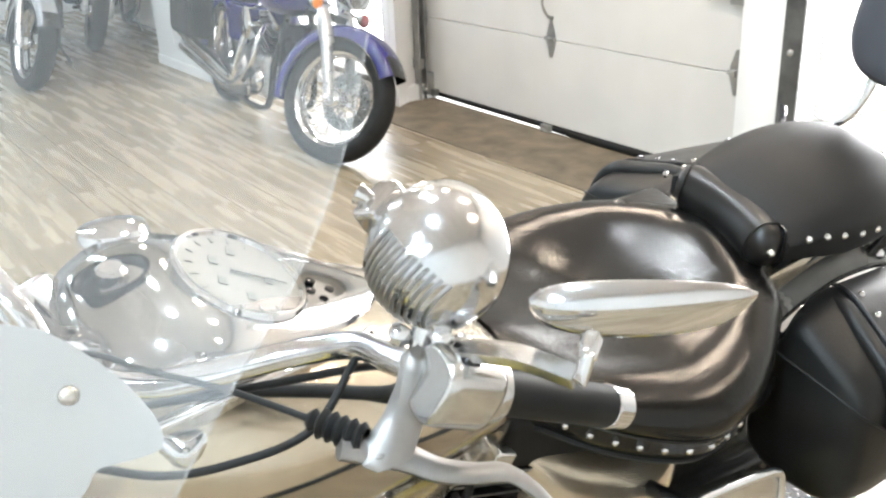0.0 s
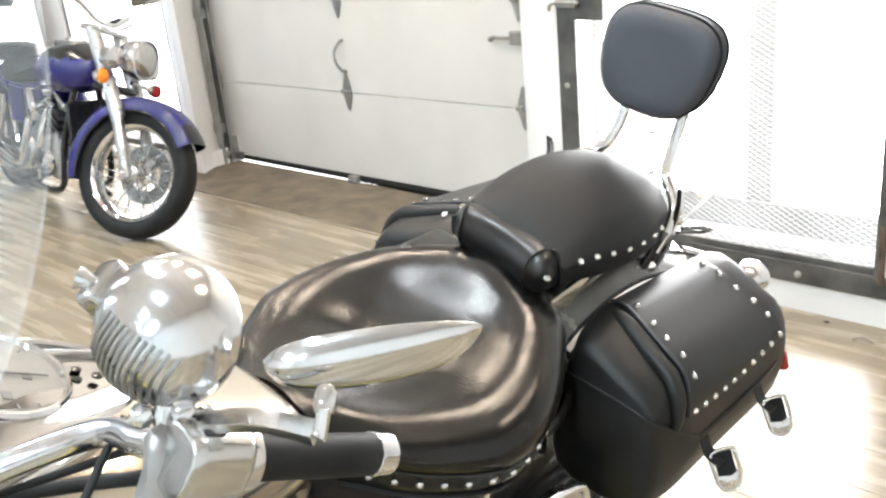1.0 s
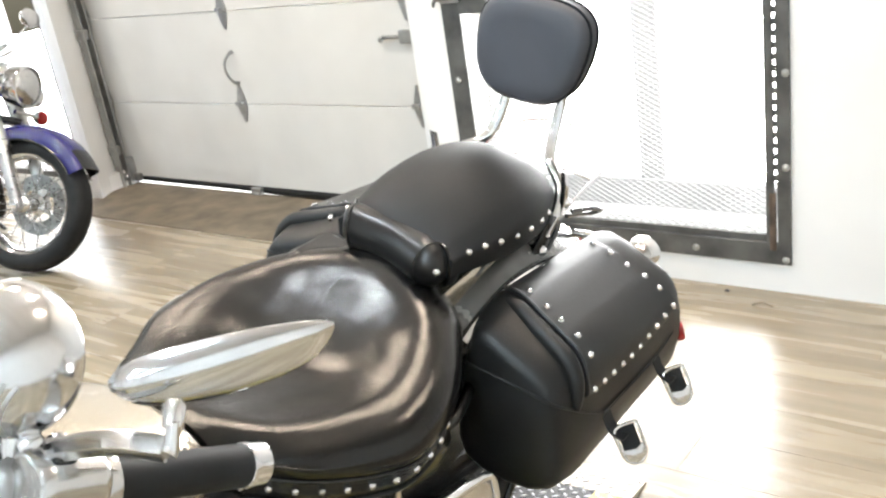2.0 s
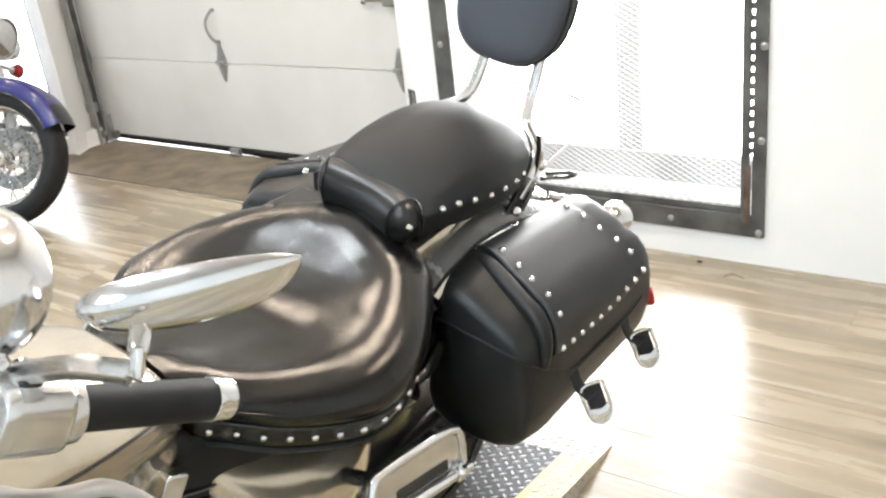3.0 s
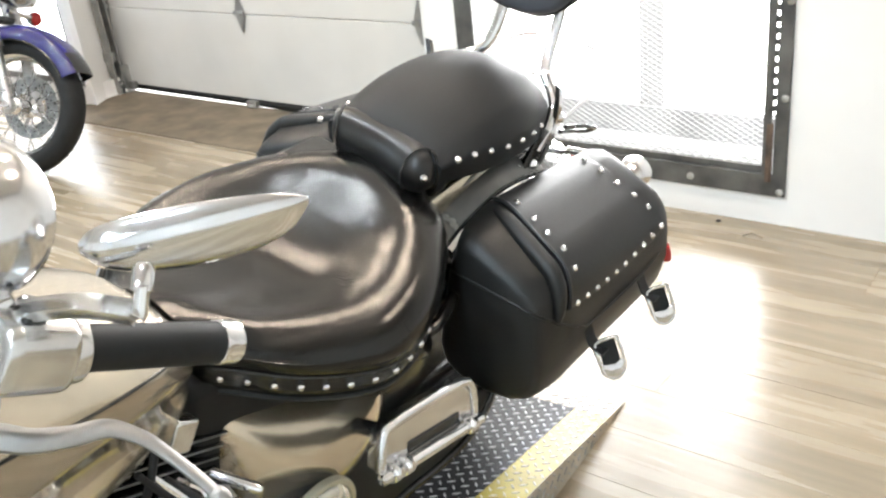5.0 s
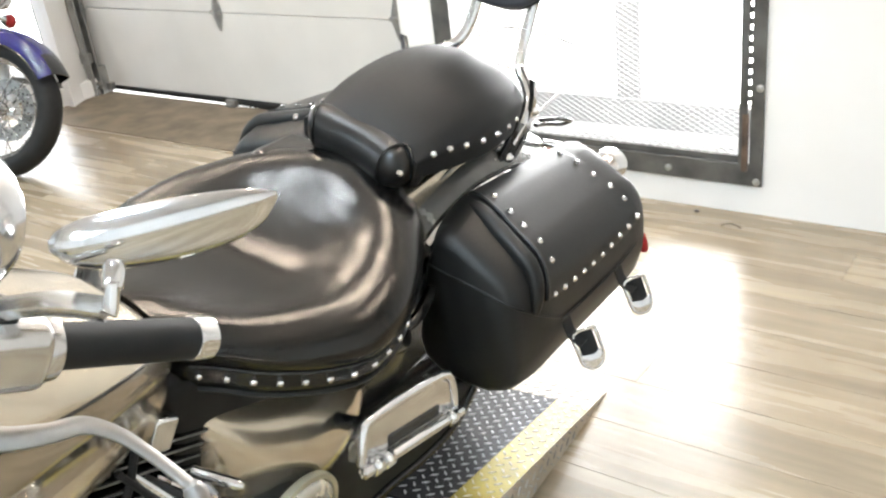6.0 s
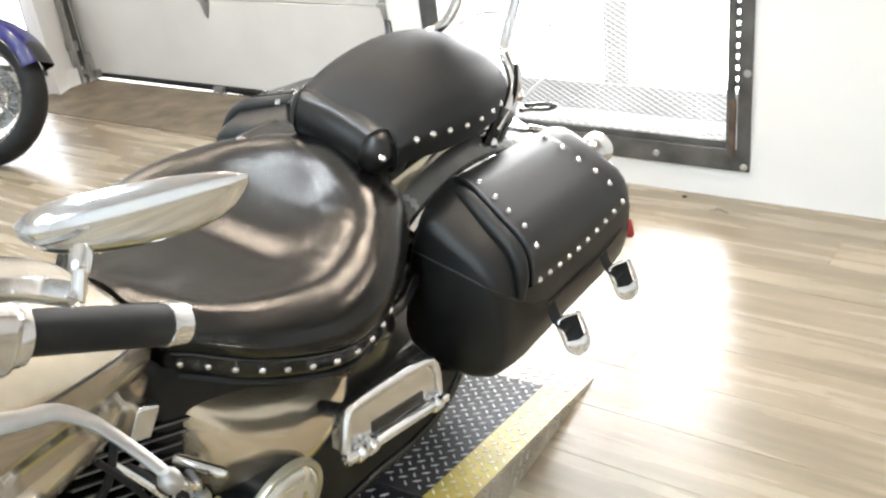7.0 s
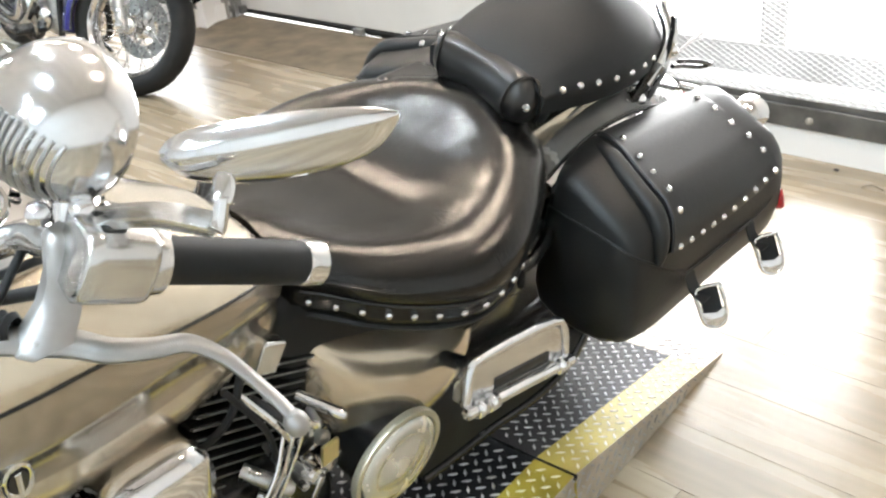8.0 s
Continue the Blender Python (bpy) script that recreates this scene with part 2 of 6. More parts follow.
def soft(v, xs, ys):
    """Smooth interpolation of a profile."""
    i = max(0, min(len(xs) - 2, int(np.searchsorted(xs, v)) - 1))
    t = min(1, max(0, (v - xs[i]) / (xs[i + 1] - xs[i])))
    def slope(k):
        a, b = max(k - 1, 0), min(k + 1, len(xs) - 1)
        return (ys[b] - ys[a]) / (xs[b] - xs[a])
    h = xs[i + 1] - xs[i]
    return (2 * t**3 - 3 * t**2 + 1) * ys[i] + (t**3 - 2 * t**2 + t) * h * slope(i) + (-2 * t**3 + 3 * t**2) * ys[i + 1] + (t**3 - t**2) * h * slope(i + 1)


# ---- room ----
WALL_Y, DOOR_Y, CEILING = 3.75, 4.135, 3.2
X0, X1, Y0 = -9.0, 4.1, -4.5
T = 0.62


def wall(name, boxes, mat=WALL, label="plain white painted wall"):
    bm = bmesh.new()
    for lo, hi in boxes:
        box(bm, lo, hi)
    ob = part(name, bm, mat, None, smooth=False)
    return tagged(ob, label, "wall", kind="structure")


GX0, GX1, GZ0, GZ1 = -0.13, 1.075, 0.15, 2.7
RX0, RX1 = -2.92, -0.325
WX0, WX1, WZ1, WEST_Y = -4.3, -2.985, 1.34, 3.84
wall("wall_north", [
    ((GX1, WALL_Y, 0), (X1, WALL_Y + T, CEILING)),
    ((GX0, WALL_Y, 0), (GX1, WALL_Y + T, GZ0)), ((GX0, WALL_Y, GZ1), (GX1, WALL_Y + T, CEILING)),
    ((RX1, WALL_Y, 0), (GX0, WALL_Y + T, CEILING)),
    ((RX0 - 0.05, WALL_Y, 2.35), (RX1, WALL_Y + T, CEILING)),
    ((WX0, WEST_Y, 0), (WX1, WALL_Y + T, 0.1)), ((WX0, WEST_Y, WZ1), (WX1, WALL_Y + T, CEILING)),
    ((X0, WEST_Y, 0), (WX0, WALL_Y + T, CEILING)),
], label="white painted wall with two openings and a door recess")
# pier between the glazed opening and the recess, its reveal splayed
bm = bmesh.new()
loft(bm, [[(WX1, WEST_Y, z), (RX0, WEST_Y, z), (RX0 - 0.3, WALL_Y + T, z), (WX1 - 0.3, WALL_Y + T, z)] for z in (0, CEILING)])
tagged(part("wall_pier", bm, WALL, None, smooth=False), "white painted pier beside the garage door", "wall", kind="structure")
wall("wall_east", [((X1, Y0, 0), (X1 + 0.15, WALL_Y + T, CEILING))])
wall("wall_west", [((X0 - 0.15, Y0, 0), (X0, WALL_Y + T, CEILING))])
wall("wall_south", [((X0 - 0.15, Y0 - 0.15, 0), (X1 + 0.15, Y0, CEILING))])
tagged(part("ceiling", box(bmesh.new(), (X0 - 0.15, Y0 - 0.15, CEILING), (X1 + 0.15, WALL_Y + T, CEILING + 0.15)), CEIL, None, smooth=False), "pale boarded ceiling", "ceiling", kind="structure")

# outside: pale ground and backdrop that glow in place of open daylight
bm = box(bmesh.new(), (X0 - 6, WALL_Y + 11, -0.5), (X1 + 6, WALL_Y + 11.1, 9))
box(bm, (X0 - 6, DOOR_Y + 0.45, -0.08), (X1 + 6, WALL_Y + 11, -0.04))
tagged(part("backdrop", bm, DAY, None, smooth=False), "glowing backdrop and ground in place of bright overcast daylight", "backdrop", kind="structure")

# the strip of paving next to the wall glows too, more weakly
tagged(part("ground", box(bmesh.new(), (X0 - 6, DOOR_Y + 0.012, -0.08), (X1 + 6, DOOR_Y + 0.45, -0.042)), NEAR_GROUND, None, smooth=False), "pale paving outside the openings, glowing in place of daylight", "ground", kind="structure")

# brown worn sill in the recess
tagged(part("trim", box(bmesh.new(), (-3.0, 3.6, -0.05), (RX1 + 0.0, DOOR_Y + 0.01, 0.004), 0.002), SILL, None, smooth=False), "worn brown wooden sill before the garage door", "threshold", kind="structure")

# ---- garage door ----
garage = thing("garage_door", pose(0, DOOR_Y, 0), "white sectional garage door, shut, with steel hinges", "garage door")
DX0, DX1, SEC = -3.09, -0.62 + 0.03, 0.49
for k in range(5):
    bm = bmesh.new()
    z0 = 0.046 + k * SEC - (0.024 if k else 0)
    box(bm, (DX0, 0, z0 + 0.0015), (DX1, 0.045, (0.022 + (k + 1) * SEC) - 0.0015), 0.004)
    part("panel", bm, DOOR_PAINT, garage)
bm = bmesh.new()
loft(bm, [[(x, -0.004, b), (x, 0.05, b), (x, 0.05, 0.047), (x, -0.004, 0.047)] for x, b in ((DX0, 0.021), (-2.9, 0.021), (-2.0, 0.016), (-1.55, 0.006), (-1.5, 0.004), (DX1, 0.004))])
part("bottom_seal", bm, RUBBER, garage, "black rubber bottom seal")


def hinge_bm():
    bm = bmesh.new()
    # two pointed leaves and a knuckle
    for s in (1, -1):
        loft(bm, [[(-0.034, y, 0.004 * s), (0.034, y, 0.004 * s), (0.03, y, 0.03 * s), (0.006, y, 0.1 * s), (-0.006, y, 0.1 * s), (-0.03, y, 0.03 * s)] for y in (-0.006, 0.0)])
    tube(bm, [(-0.036, -0.012, 0), (0.036, -0.012, 0)], 0.011, 10)
    box(bm, (-0.012, -0.03, -0.012), (0.012, -0.008, 0.012), 0.003)
    return bm


HINGE = mesh_of("hinge", hinge_bm(), GALV, False)
for x in (-3.03, -1.852, -0.66):
    for k in (1, 2, 3, 4):
        piece("hinge", HINGE, pose(x, -0.001, 0.028 + k * SEC), garage)
bm = bmesh.new()
tube(bm, [(-1.85, 0, 0.79), (-1.852, -0.02, 0.785), (-1.86, -0.055, 0.745), (-1.862, -0.055, 0.69), (-1.852, -0.03, 0.64), (-1.845, 0, 0.625)], [0.011, 0.008, 0.007, 0.007, 0.008, 0.012], 8)
part("handle", bm, GALV, garage, "bent steel lift handle")
bm = bmesh.new()
box(bm, (-0.7, -0.035, 0.81), (-0.61, -0.002, 0.87), 0.006)
tube(bm, [(-0.8, -0.025, 0.84), (-0.69, -0.025, 0.84)], 0.008, 8)
tube(bm, [(-0.8, -0.025, 0.84), (-0.815, -0.028, 0.825)], 0.012, 8)
part("latch", bm, GALV, garage, "sliding bolt latch")
bm = box(bmesh.new(), (-1.915, -0.03, 0.006), (-1.84, -0.0, 0.045), 0.004)
box(bm, (-1.9, -0.045, 0.015), (-1.855, -0.028, 0.022), 0.002)
part("bracket", bm, GALV, garage)
bm = box(bmesh.new(), (-3.075, -0.05, 0.006), (-2.95, 0.0, 0.17), 0.006)
tube(bm, [(-3.06, -0.07, 0.06), (-2.95, -0.07, 0.06)], 0.022, 10)
box(bm, (-2.97, -0.03, 0.02), (-2.9, 0, 0.07), 0.005)
part("corner_bracket", bm, GALV, garage)
track = thing("door_track", pose(-2.985, DOOR_Y - 0.08, 0), "grey steel door track fixed beside the garage door", "door track")
bm = bmesh.new()
loft(bm, [[(-0.03, -0.02, z), (0.03, -0.02, z), (0.03, -0.014, z), (-0.024, -0.014, z), (-0.024, 0.02, z), (-0.03, 0.02, z)] for z in (0.0, 2.3)])
box(bm, (-0.035, 0.02, 0.0), (0.035, 0.03, 2.3))
part("rail", bm, GALV, track, smooth=False)
for z in (0.2, 0.9, 1.6):
    part("rail_bracket", box(bmesh.new(), (-0.05, -0.024, z), (0.02, 0.02, z + 0.06), 0.004), GALV, track)
# timber casing on the east jamb of the recess
tagged(part("recess_casing", box(bmesh.new(), (DX1 - 0.02, DOOR_Y - 0.06, 0.0), (RX1 + 0.001, DOOR_Y + 0.06, 2.35), 0.003), WALL, None, smooth=False), "white door jamb in the recess", "trim", kind="structure")

# ---- steel gate over the window ----
gate = thing("window_gate", pose(0, WALL_Y - 0.012, 0), "dark steel frame with expanded mesh bolted over a window", "gate")


def bar(name, lo, hi, mat=STEEL, label=""):
    return part(name, box(bmesh.new(), lo, hi, 0.003), mat, gate, label)


bar("frame_bottom", (-0.175, 0, 0.105), (1.112, 0.012, 0.182))
bar("frame_left", (-0.175, 0, 0.178), (-0.093, 0.012, 2.8))
bar("frame_right", (1.068, 0, 0.178), (1.112, 0.012, 2.8))
bar("frame_top", (-0.093, 0, 2.72), (1.068, 0.012, 2.8))
bm = bmesh.new()
loft(bm, [[(1.034, -0.006, z), (1.058, -0.006, z), (1.058, 0.012, z), (1.034, 0.012, z)] for z in (0.178, 2.72)])
part("inner_angle", bm, STEEL, gate)
bm = bmesh.new()
loft(bm, [[(1.046, -0.012, z), (1.064, -0.012, z), (1.064, 0.004, z), (1.046, 0.004, z)] for z in (0.16, 0.36)])
part("rusty_strip", bm, RUST, gate, "rusted steel strip")
TOOTH = mesh_of("strip_tooth", box(bmesh.new(), (1.058, 0.0, 0), (1.0675, 0.01, 0.02), 0.001, 1), STEEL, False)
for k in range(64):
    piece("strip_tooth", TOOTH, pose(0, 0, 0.40 + k * 0.036), gate)
BOLT = mesh_of("bolt", lathe(bmesh.new(), [(0.013, 0), (0.013, 0.003), (0.0095, 0.006), (0.004, 0.0085), (0, 0.009)], pose(0, 0, 0, 90), 12), GALV)
for x, z in ((1.098, 0.448), (1.1, 0.755), (1.1, 1.06), (1.1, 1.4), (0.785, 0.139), (0.1, 0.139), (1.095, 0.123), (-0.135, 0.42), (-0.137, 0.735), (-0.137, 1.05), (-0.137, 1.36)):
    piece("bolt", BOLT, pose(x, 0, z), gate)
# sliding latch on the hinge stile
bm = box(bmesh.new(), (-0.092, -0.006, 0.985), (0.035, 0.006, 1.2), 0.003)
part("latch_plate", bm, STEEL, gate, "dark steel latch plate")
bm = box(bmesh.new(), (-0.165, -0.022, 1.03), (-0.075, -0.001, 1.065), 0.004)
tube(bm, [(-0.2, -0.012, 1.02), (-0.175, -0.02, 1.045), (-0.06, -0.02, 1.05)], 0.007, 8)
tube(bm, [(-0.12, -0.02, 1.075), (-0.115, -0.03, 1.11), (-0.09, -0.03, 1.115), (-0.08, -0.02, 1.08)], 0.006, 8)
part("latch", bm, GALV, gate, "galvanised bolt and staple")
# expanded mesh
pw, ph, ww = 0.034, 0.0185, 0.0012
cols, rows = int(1.16 / pw), int(2.56 / ph)
verts, faces = [], []
for r in range(rows):
    z = 0.16 + r * ph
    for c in range(cols):
        x = -0.12 + c * pw
        for s in (1, -1):
            for (x0, z0), (x1, z1) in (((x, z + ph / 2), (x + pw / 2, z + ph / 2 + s * ph / 2)), ((x + pw / 2, z + ph / 2 + s * ph / 2), (x + pw, z + ph / 2))):
                i = len(verts)
                verts += [(x0, 0.014, z0 - ww / 2), (x1, 0.014, z1 - ww / 2), (x1, 0.017, z1 + ww / 2), (x0, 0.017, z0 + ww / 2)]
                faces.append((i, i + 1, i + 2, i + 3))
me = bpy.data.meshes.new("expanded_mesh")
me.from_pydata(verts, [], faces)
me.materials.append(GALV)
ob = new("expanded_mesh", me)
ob.parent = gate
tagged(ob, "thin diamond-pattern expanded metal", kind="stuff")

# translucent stand-in for frame paint, so daylight behind brightens sill, sash and frame
FROST = bpy.data.materials.new("frosted_panel")
FROST.use_nodes = True
t = FROST.node_tree
t.nodes.remove(t.nodes["Principled BSDF"])
shine, face, both = t.nodes.new("ShaderNodeBsdfTranslucent"), t.nodes.new("ShaderNodeBsdfDiffuse"), t.nodes.new("ShaderNodeMixShader")
shine.inputs["Color"].default_value, face.inputs["Color"].default_value = (0.85, 0.85, 0.85, 1), (0.7, 0.7, 0.7, 1)
t.links.new(shine.outputs[0], both.inputs[1])
t.links.new(face.outputs[0], both.inputs[2])
t.links.new(both.outputs[0], t.nodes["Material Output"].inputs["Surface"])
# dimmer copy: mullion and rail get their shade against the daylight by colour
FROST_DIM = FROST.copy()
FROST_DIM.name = "dimmed_frosted_panel"
FROST_DIM.node_tree.nodes["Translucent BSDF"].inputs["Color"].default_value = (0.2, 0.2, 0.2, 1)
# window behind the gate: white mullion, rails and panes
win = thing("window_1", pose(0, WALL_Y + 0.2, 0), "white framed window behind the steel gate", "window", kind="structure")
for name, lo, hi, mat in (("window_frame", (GX0, -0.03, GZ0), (GX1, 0.03, GZ0 + 0.05), FROST), ("mullion", (0.50, -0.02, GZ0 + 0.16), (0.60, 0.03, GZ1), FROST_DIM), ("window_rail", (GX0 + 0.04, -0.025, GZ0 + 0.05), (GX1, 0.03, GZ0 + 0.16), FROST_DIM), ("window_jamb", (GX0, -0.03, GZ0 + 0.05), (GX0 + 0.04, 0.03, GZ1), WALL)):
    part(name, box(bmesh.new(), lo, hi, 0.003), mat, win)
part("sill", box(bmesh.new(), (GX0 + 0.002, -0.19, GZ0 + 0.001), (GX1 - 0.002, -0.031, GZ0 + 0.012), 0.003), FROST, win, "pale sill")
bar("inner_rail", (-0.093, 0.013, 0.16), (1.034, 0.03, 0.205))
win2 = thing("window_2", pose(0, WEST_Y + 0.05, 0), "low white sash window in a dark metal frame", "window", kind="structure")
for name, x0, x1, z0, z1, mat in (("window_frame", WX1 - 0.035, WX1 - 0.001, 0.1, WZ1, STEEL), ("window_frame", WX0 + 0.001, WX0 + 0.035, 0.1, WZ1, STEEL), ("window_head", WX0 + 0.035, WX1 - 0.035, WZ1 - 0.035, WZ1 - 0.001, STEEL), ("window_sill", WX0 + 0.035, WX1 - 0.035, 0.101, 0.14, STEEL),
                                ("sash_stile", WX1 - 0.1, WX1 - 0.036, 0.14, WZ1 - 0.036, FROST), ("sash_stile", WX0 + 0.036, WX0 + 0.1, 0.14, WZ1 - 0.036, FROST), ("sash_rail", WX0 + 0.1, WX1 - 0.1, WZ1 - 0.1, WZ1 - 0.036, FROST), ("glazing_bead", WX1 - 0.116, WX1 - 0.101, 0.14, WZ1 - 0.1, STEEL), ("glazing_bead", WX0 + 0.1, WX1 - 0.116, WZ1 - 0.118, WZ1 - 0.101, STEEL)):
    part(name, box(bmesh.new(), (x0, -0.03, z0), (x1, 0.03, z1), 0.003), mat, win2)

# ---- white shelf unit against the wall, further along ----
unit = thing("shelf_unit", pose(-5.49, 3.27, 0), "white open shelf unit standing against the wall", "shelf")
for name, lo, hi in (("side_panel", (0, 0, 0), (0.36, 0.45, 1.15)), ("base_panel", (0.36, 0.0, 0), (1.1, 0.45, 0.2)), ("back_panel", (0.36, 0.4, 0.2), (1.1, 0.45, 1.15)), ("shelf", (0.36, -0.03, 0.56), (0.78, 0.4, 0.585)), ("side_panel", (0.82, 0, 0.2), (1.1, 0.4, 1.15)), ("top_panel", (-0.01, -0.01, 1.15), (1.11, 0.45, 1.18))):
    part(name, box(bmesh.new(), lo, hi, 0.004), WALL, unit)
part("skirting", box(bmesh.new(), (-0.004, -0.012, 0), (1.104, -0.001, 0.07), 0.003), WALL, unit)
tagged(part("storage_box", box(bmesh.new(), (-5.05, 3.3, 0.2), (-4.74, 3.6, 0.45), 0.012, 3), BLACK, None), "black plastic storage box in the white shelf", "box")
plant = thing("potted_plant", pose(-5.02, 3.45, 0.585), "small yellow-green potted plant on the white shelf", "plant")
part("pot", lathe(bmesh.new(), [(0.03, 0), (0.045, 0.09), (0.048, 0.09), (0.04, 0.085), (0.0, 0.08)], None, 16), WALL, plant)
LEAF = varied(material("leaf", (0.3, 0.32, 0.05), 0.5), (0.2, 0.24, 0.03), (0.42, 0.4, 0.08), 30)
rng = random.Random(4)
bm = bmesh.new()
for k in range(60):
    a, h, r = rng.uniform(0, 6.28), rng.uniform(0.08, 0.26), rng.uniform(0.02, 0.1)
    p = Vector((r * math.cos(a), r * math.sin(a), h))
    d = Vector((math.cos(a), math.sin(a), rng.uniform(-0.2, 0.9))).normalized()
    s = d.cross(Vector((0, 0, 1))).normalized() * 0.012
    vs = [bm.verts.new(q) for q in (p, p + d * 0.03 + s, p + d * 0.07, p + d * 0.03 - s)]
    bm.faces.new(vs)
part("foliage", bm, LEAF, plant)

# bits lying on the floor
tagged(part("floor_scrap", tube(bmesh.new(), [(1.018, 3.618, 0.003), (1.044, 3.638, 0.007), (1.083, 3.626, 0.003)], 0.002, 6), SILL, None), "small dark bent twig lying on the plank floor", "scrap")
tagged(part("floor_scrap", box(bmesh.new(), (0.896, 3.694, 0.0), (0.912, 3.706, 0.006), 0.002), BLACK, None), "small dark crumb lying on the plank floor", "scrap")

# ---- lift table ----
table = thing("lift_table", Matrix.Translation((1.097, 2.592, 0)) @ pose(0, 0, 0, 0, 0, 3.5) @ Matrix.Translation((-1.097, -2.592, 0)), "low black diamond plate lift table with yellow edges and a ramp", "lift")
TX0, TX1, TY0, TJ, TE, TH = 0.30, 1.097, -0.75, 1.933, 2.592, 0.12
STRIPE = 0.091


def slab(name, x0, x1, ya, yb, za, zb, mat, lift=0.0):
    bm = bmesh.new()
    loft(bm, [[(x, ya, 0.0), (x, yb, 0.0), (x, yb, zb + lift), (x, ya, za + lift)] for x in (x0, x1)])
    return part(name, bm, mat, table, smooth=False)


slab("deck", TX0 + STRIPE, TX1 - STRIPE, TY0, TJ - 0.004, TH, TH, TREAD_BLACK)
slab("deck_edge", TX1 - STRIPE, TX1, TY0, TJ - 0.004, TH, TH, [TREAD_YELLOW, TREAD_BARE])
slab("deck_edge", TX0, TX0 + STRIPE, TY0, TJ - 0.004, TH, TH, [TREAD_YELLOW, TREAD_BARE])
TOE = TE - 0.1
TZ = TH + (0.004 - TH) * (TOE - TJ - 0.004) / (TE - TJ - 0.004)
slab("ramp", TX0 + STRIPE, TX1 - STRIPE, TJ + 0.004, TOE, TH, TZ, TREAD_BLACK)
slab("ramp_edge", TX1 - STRIPE, TX1, TJ + 0.004, TOE, TH, TZ, [TREAD_YELLOW, TREAD_BARE])
slab("ramp_edge", TX0, TX0 + STRIPE, TJ + 0.004, TOE, TH, TZ, [TREAD_YELLOW, TREAD_BARE])
slab("ramp_toe", TX0, TX1, TOE, TE, TZ, 0.004, TREAD_BARE)
for ob in [o for o in table.children if o.name.startswith(("deck_edge", "ramp_edge"))]:
    for f in ob.data.polygons:
        if abs(f.normal.x) > 0.9:
            f.material_index = 1
tube_bm = tube(bmesh.new(), [(TX0, TJ, TH - 0.006), (TX1 + 0.002, TJ, TH - 0.006)], 0.007, 8)
part("hinge_rod", tube_bm, BLACK, table)


def lug(bm, at, turn, normal=(0, 0, 1), n=0.0222):
    """One raised bar of the tread."""
    m = aim(at, normal) @ pose(0, 0, 0, 0, 0, turn)
    l, w, h = n / 2, 0.0036, 0.0026
    top = [m @ Vector(p) for p in ((-l * 0.8, 0, h), (0, -w * 0.55, h), (l * 0.8, 0, h), (0, w * 0.55, h))]
    low = [m @ Vector(p) for p in ((-l, 0, -0.0005), (0, -w, -0.0005), (l, 0, -0.0005), (0, w, -0.0005))]
    vs = [bm.verts.new(p) for p in low + top]
    bm.faces.new(vs[4:])
    for i in range(4):
        j = (i + 1) % 4
        bm.faces.new((vs[i], vs[j], vs[4 + j], vs[4 + i]))


STEP = 0.0172
slope = math.atan2(TH - 0.004, TE - TJ)
up = (0, math.sin(slope), math.cos(slope))
lots = {"black": bmesh.new(), "yellow": bmesh.new(), "bare": bmesh.new()}
nx, ny = int((TX1 - TX0) / STEP), int((TE - 1.1) / STEP)
for i in range(nx):
    for j in range(i % 2, ny, 2):
        x, y = TX1 - 0.011 - i * STEP, TE - 0.012 - j * STEP
        if abs(y - TJ) < 0.017:
            continue
        z = TH if y < TJ else TH + (0.004 - TH) * (y - TJ) / (TE - TJ)
        lot = "bare" if y > TOE else "yellow" if (x > TX1 - STRIPE or x < TX0 + STRIPE) else "black"
        lug(lots[lot], (x, y, z), 45 if i % 2 else -45, up if y > TJ else (0, 0, 1))
for j in range(ny):
    for k in range(j % 2, 6, 2):
        y = TE - 0.012 - j * STEP
        zt = TH if y < TJ else TH + (0.004 - TH) * (y - TJ) / (TE - TJ)
        z = zt - 0.011 - k * STEP
        if z > 0.009:
            lug(lots["bare"], (TX1, y, z), 45 if k % 2 else -45, (1, 0, 0))
LUG_BLACK = material("worn_tread_top", (0.5, 0.5, 0.51), 0.35, 0.5)
LUG_YELLOW = varied(material("worn_yellow_top", (0.75, 0.62, 0.2), 0.35, 0.1), (0.72, 0.66, 0.4), (0.86, 0.82, 0.62), 25)
for lot, mat in (("black", LUG_BLACK), ("yellow", LUG_YELLOW), ("bare", GALV)):
    tagged(part("tread_pattern", lots[lot], mat, table, smooth=False), kind="stuff")

# ---- the motorcycle on the lift ----
BIKE = pose(0.76, 0, 0.06, 0, 14, 0)
bike = thing("motorcycle", BIKE, "champagne cruiser motorcycle with studded black leather seats and bags", "motorcycle")
STUD = mesh_of("stud", lathe(bmesh.new(), [(0.0062, -0.003), (0.0064, 0.0008), (0.0052, 0.003), (0.0028, 0.0046), (0, 0.0052)], None, 12), CHROME)


def studs(parent, spots):
    for at, along in spots:
        piece("stud", STUD, aim(at, along), parent)


# rider's seat
STUD_V = [1.40, 1.44, 1.481, 1.526, 1.582, 1.642, 1.679, 1.726, 1.769, 1.816, 1.869, 1.924, 1.98]
STUD_U = [0.05, 0.095, 0.131, 0.182, 0.223, 0.261, 0.271, 0.268, 0.257, 0.237, 0.206, 0.171, 0.12]


def seat_half(v):
    return soft(v, STUD_V, STUD_U)


def seat_low(v):
    return soft(v, [1.40, 1.48, 1.61, 1.92], [0.745, 0.722, 0.69, 0.693])


def settle(p, u0):
    """The saddles sit a little less tilted than the frame."""
    return Vector((p[0], p[1], p[2] + 0.03 * (p[0] - u0)))


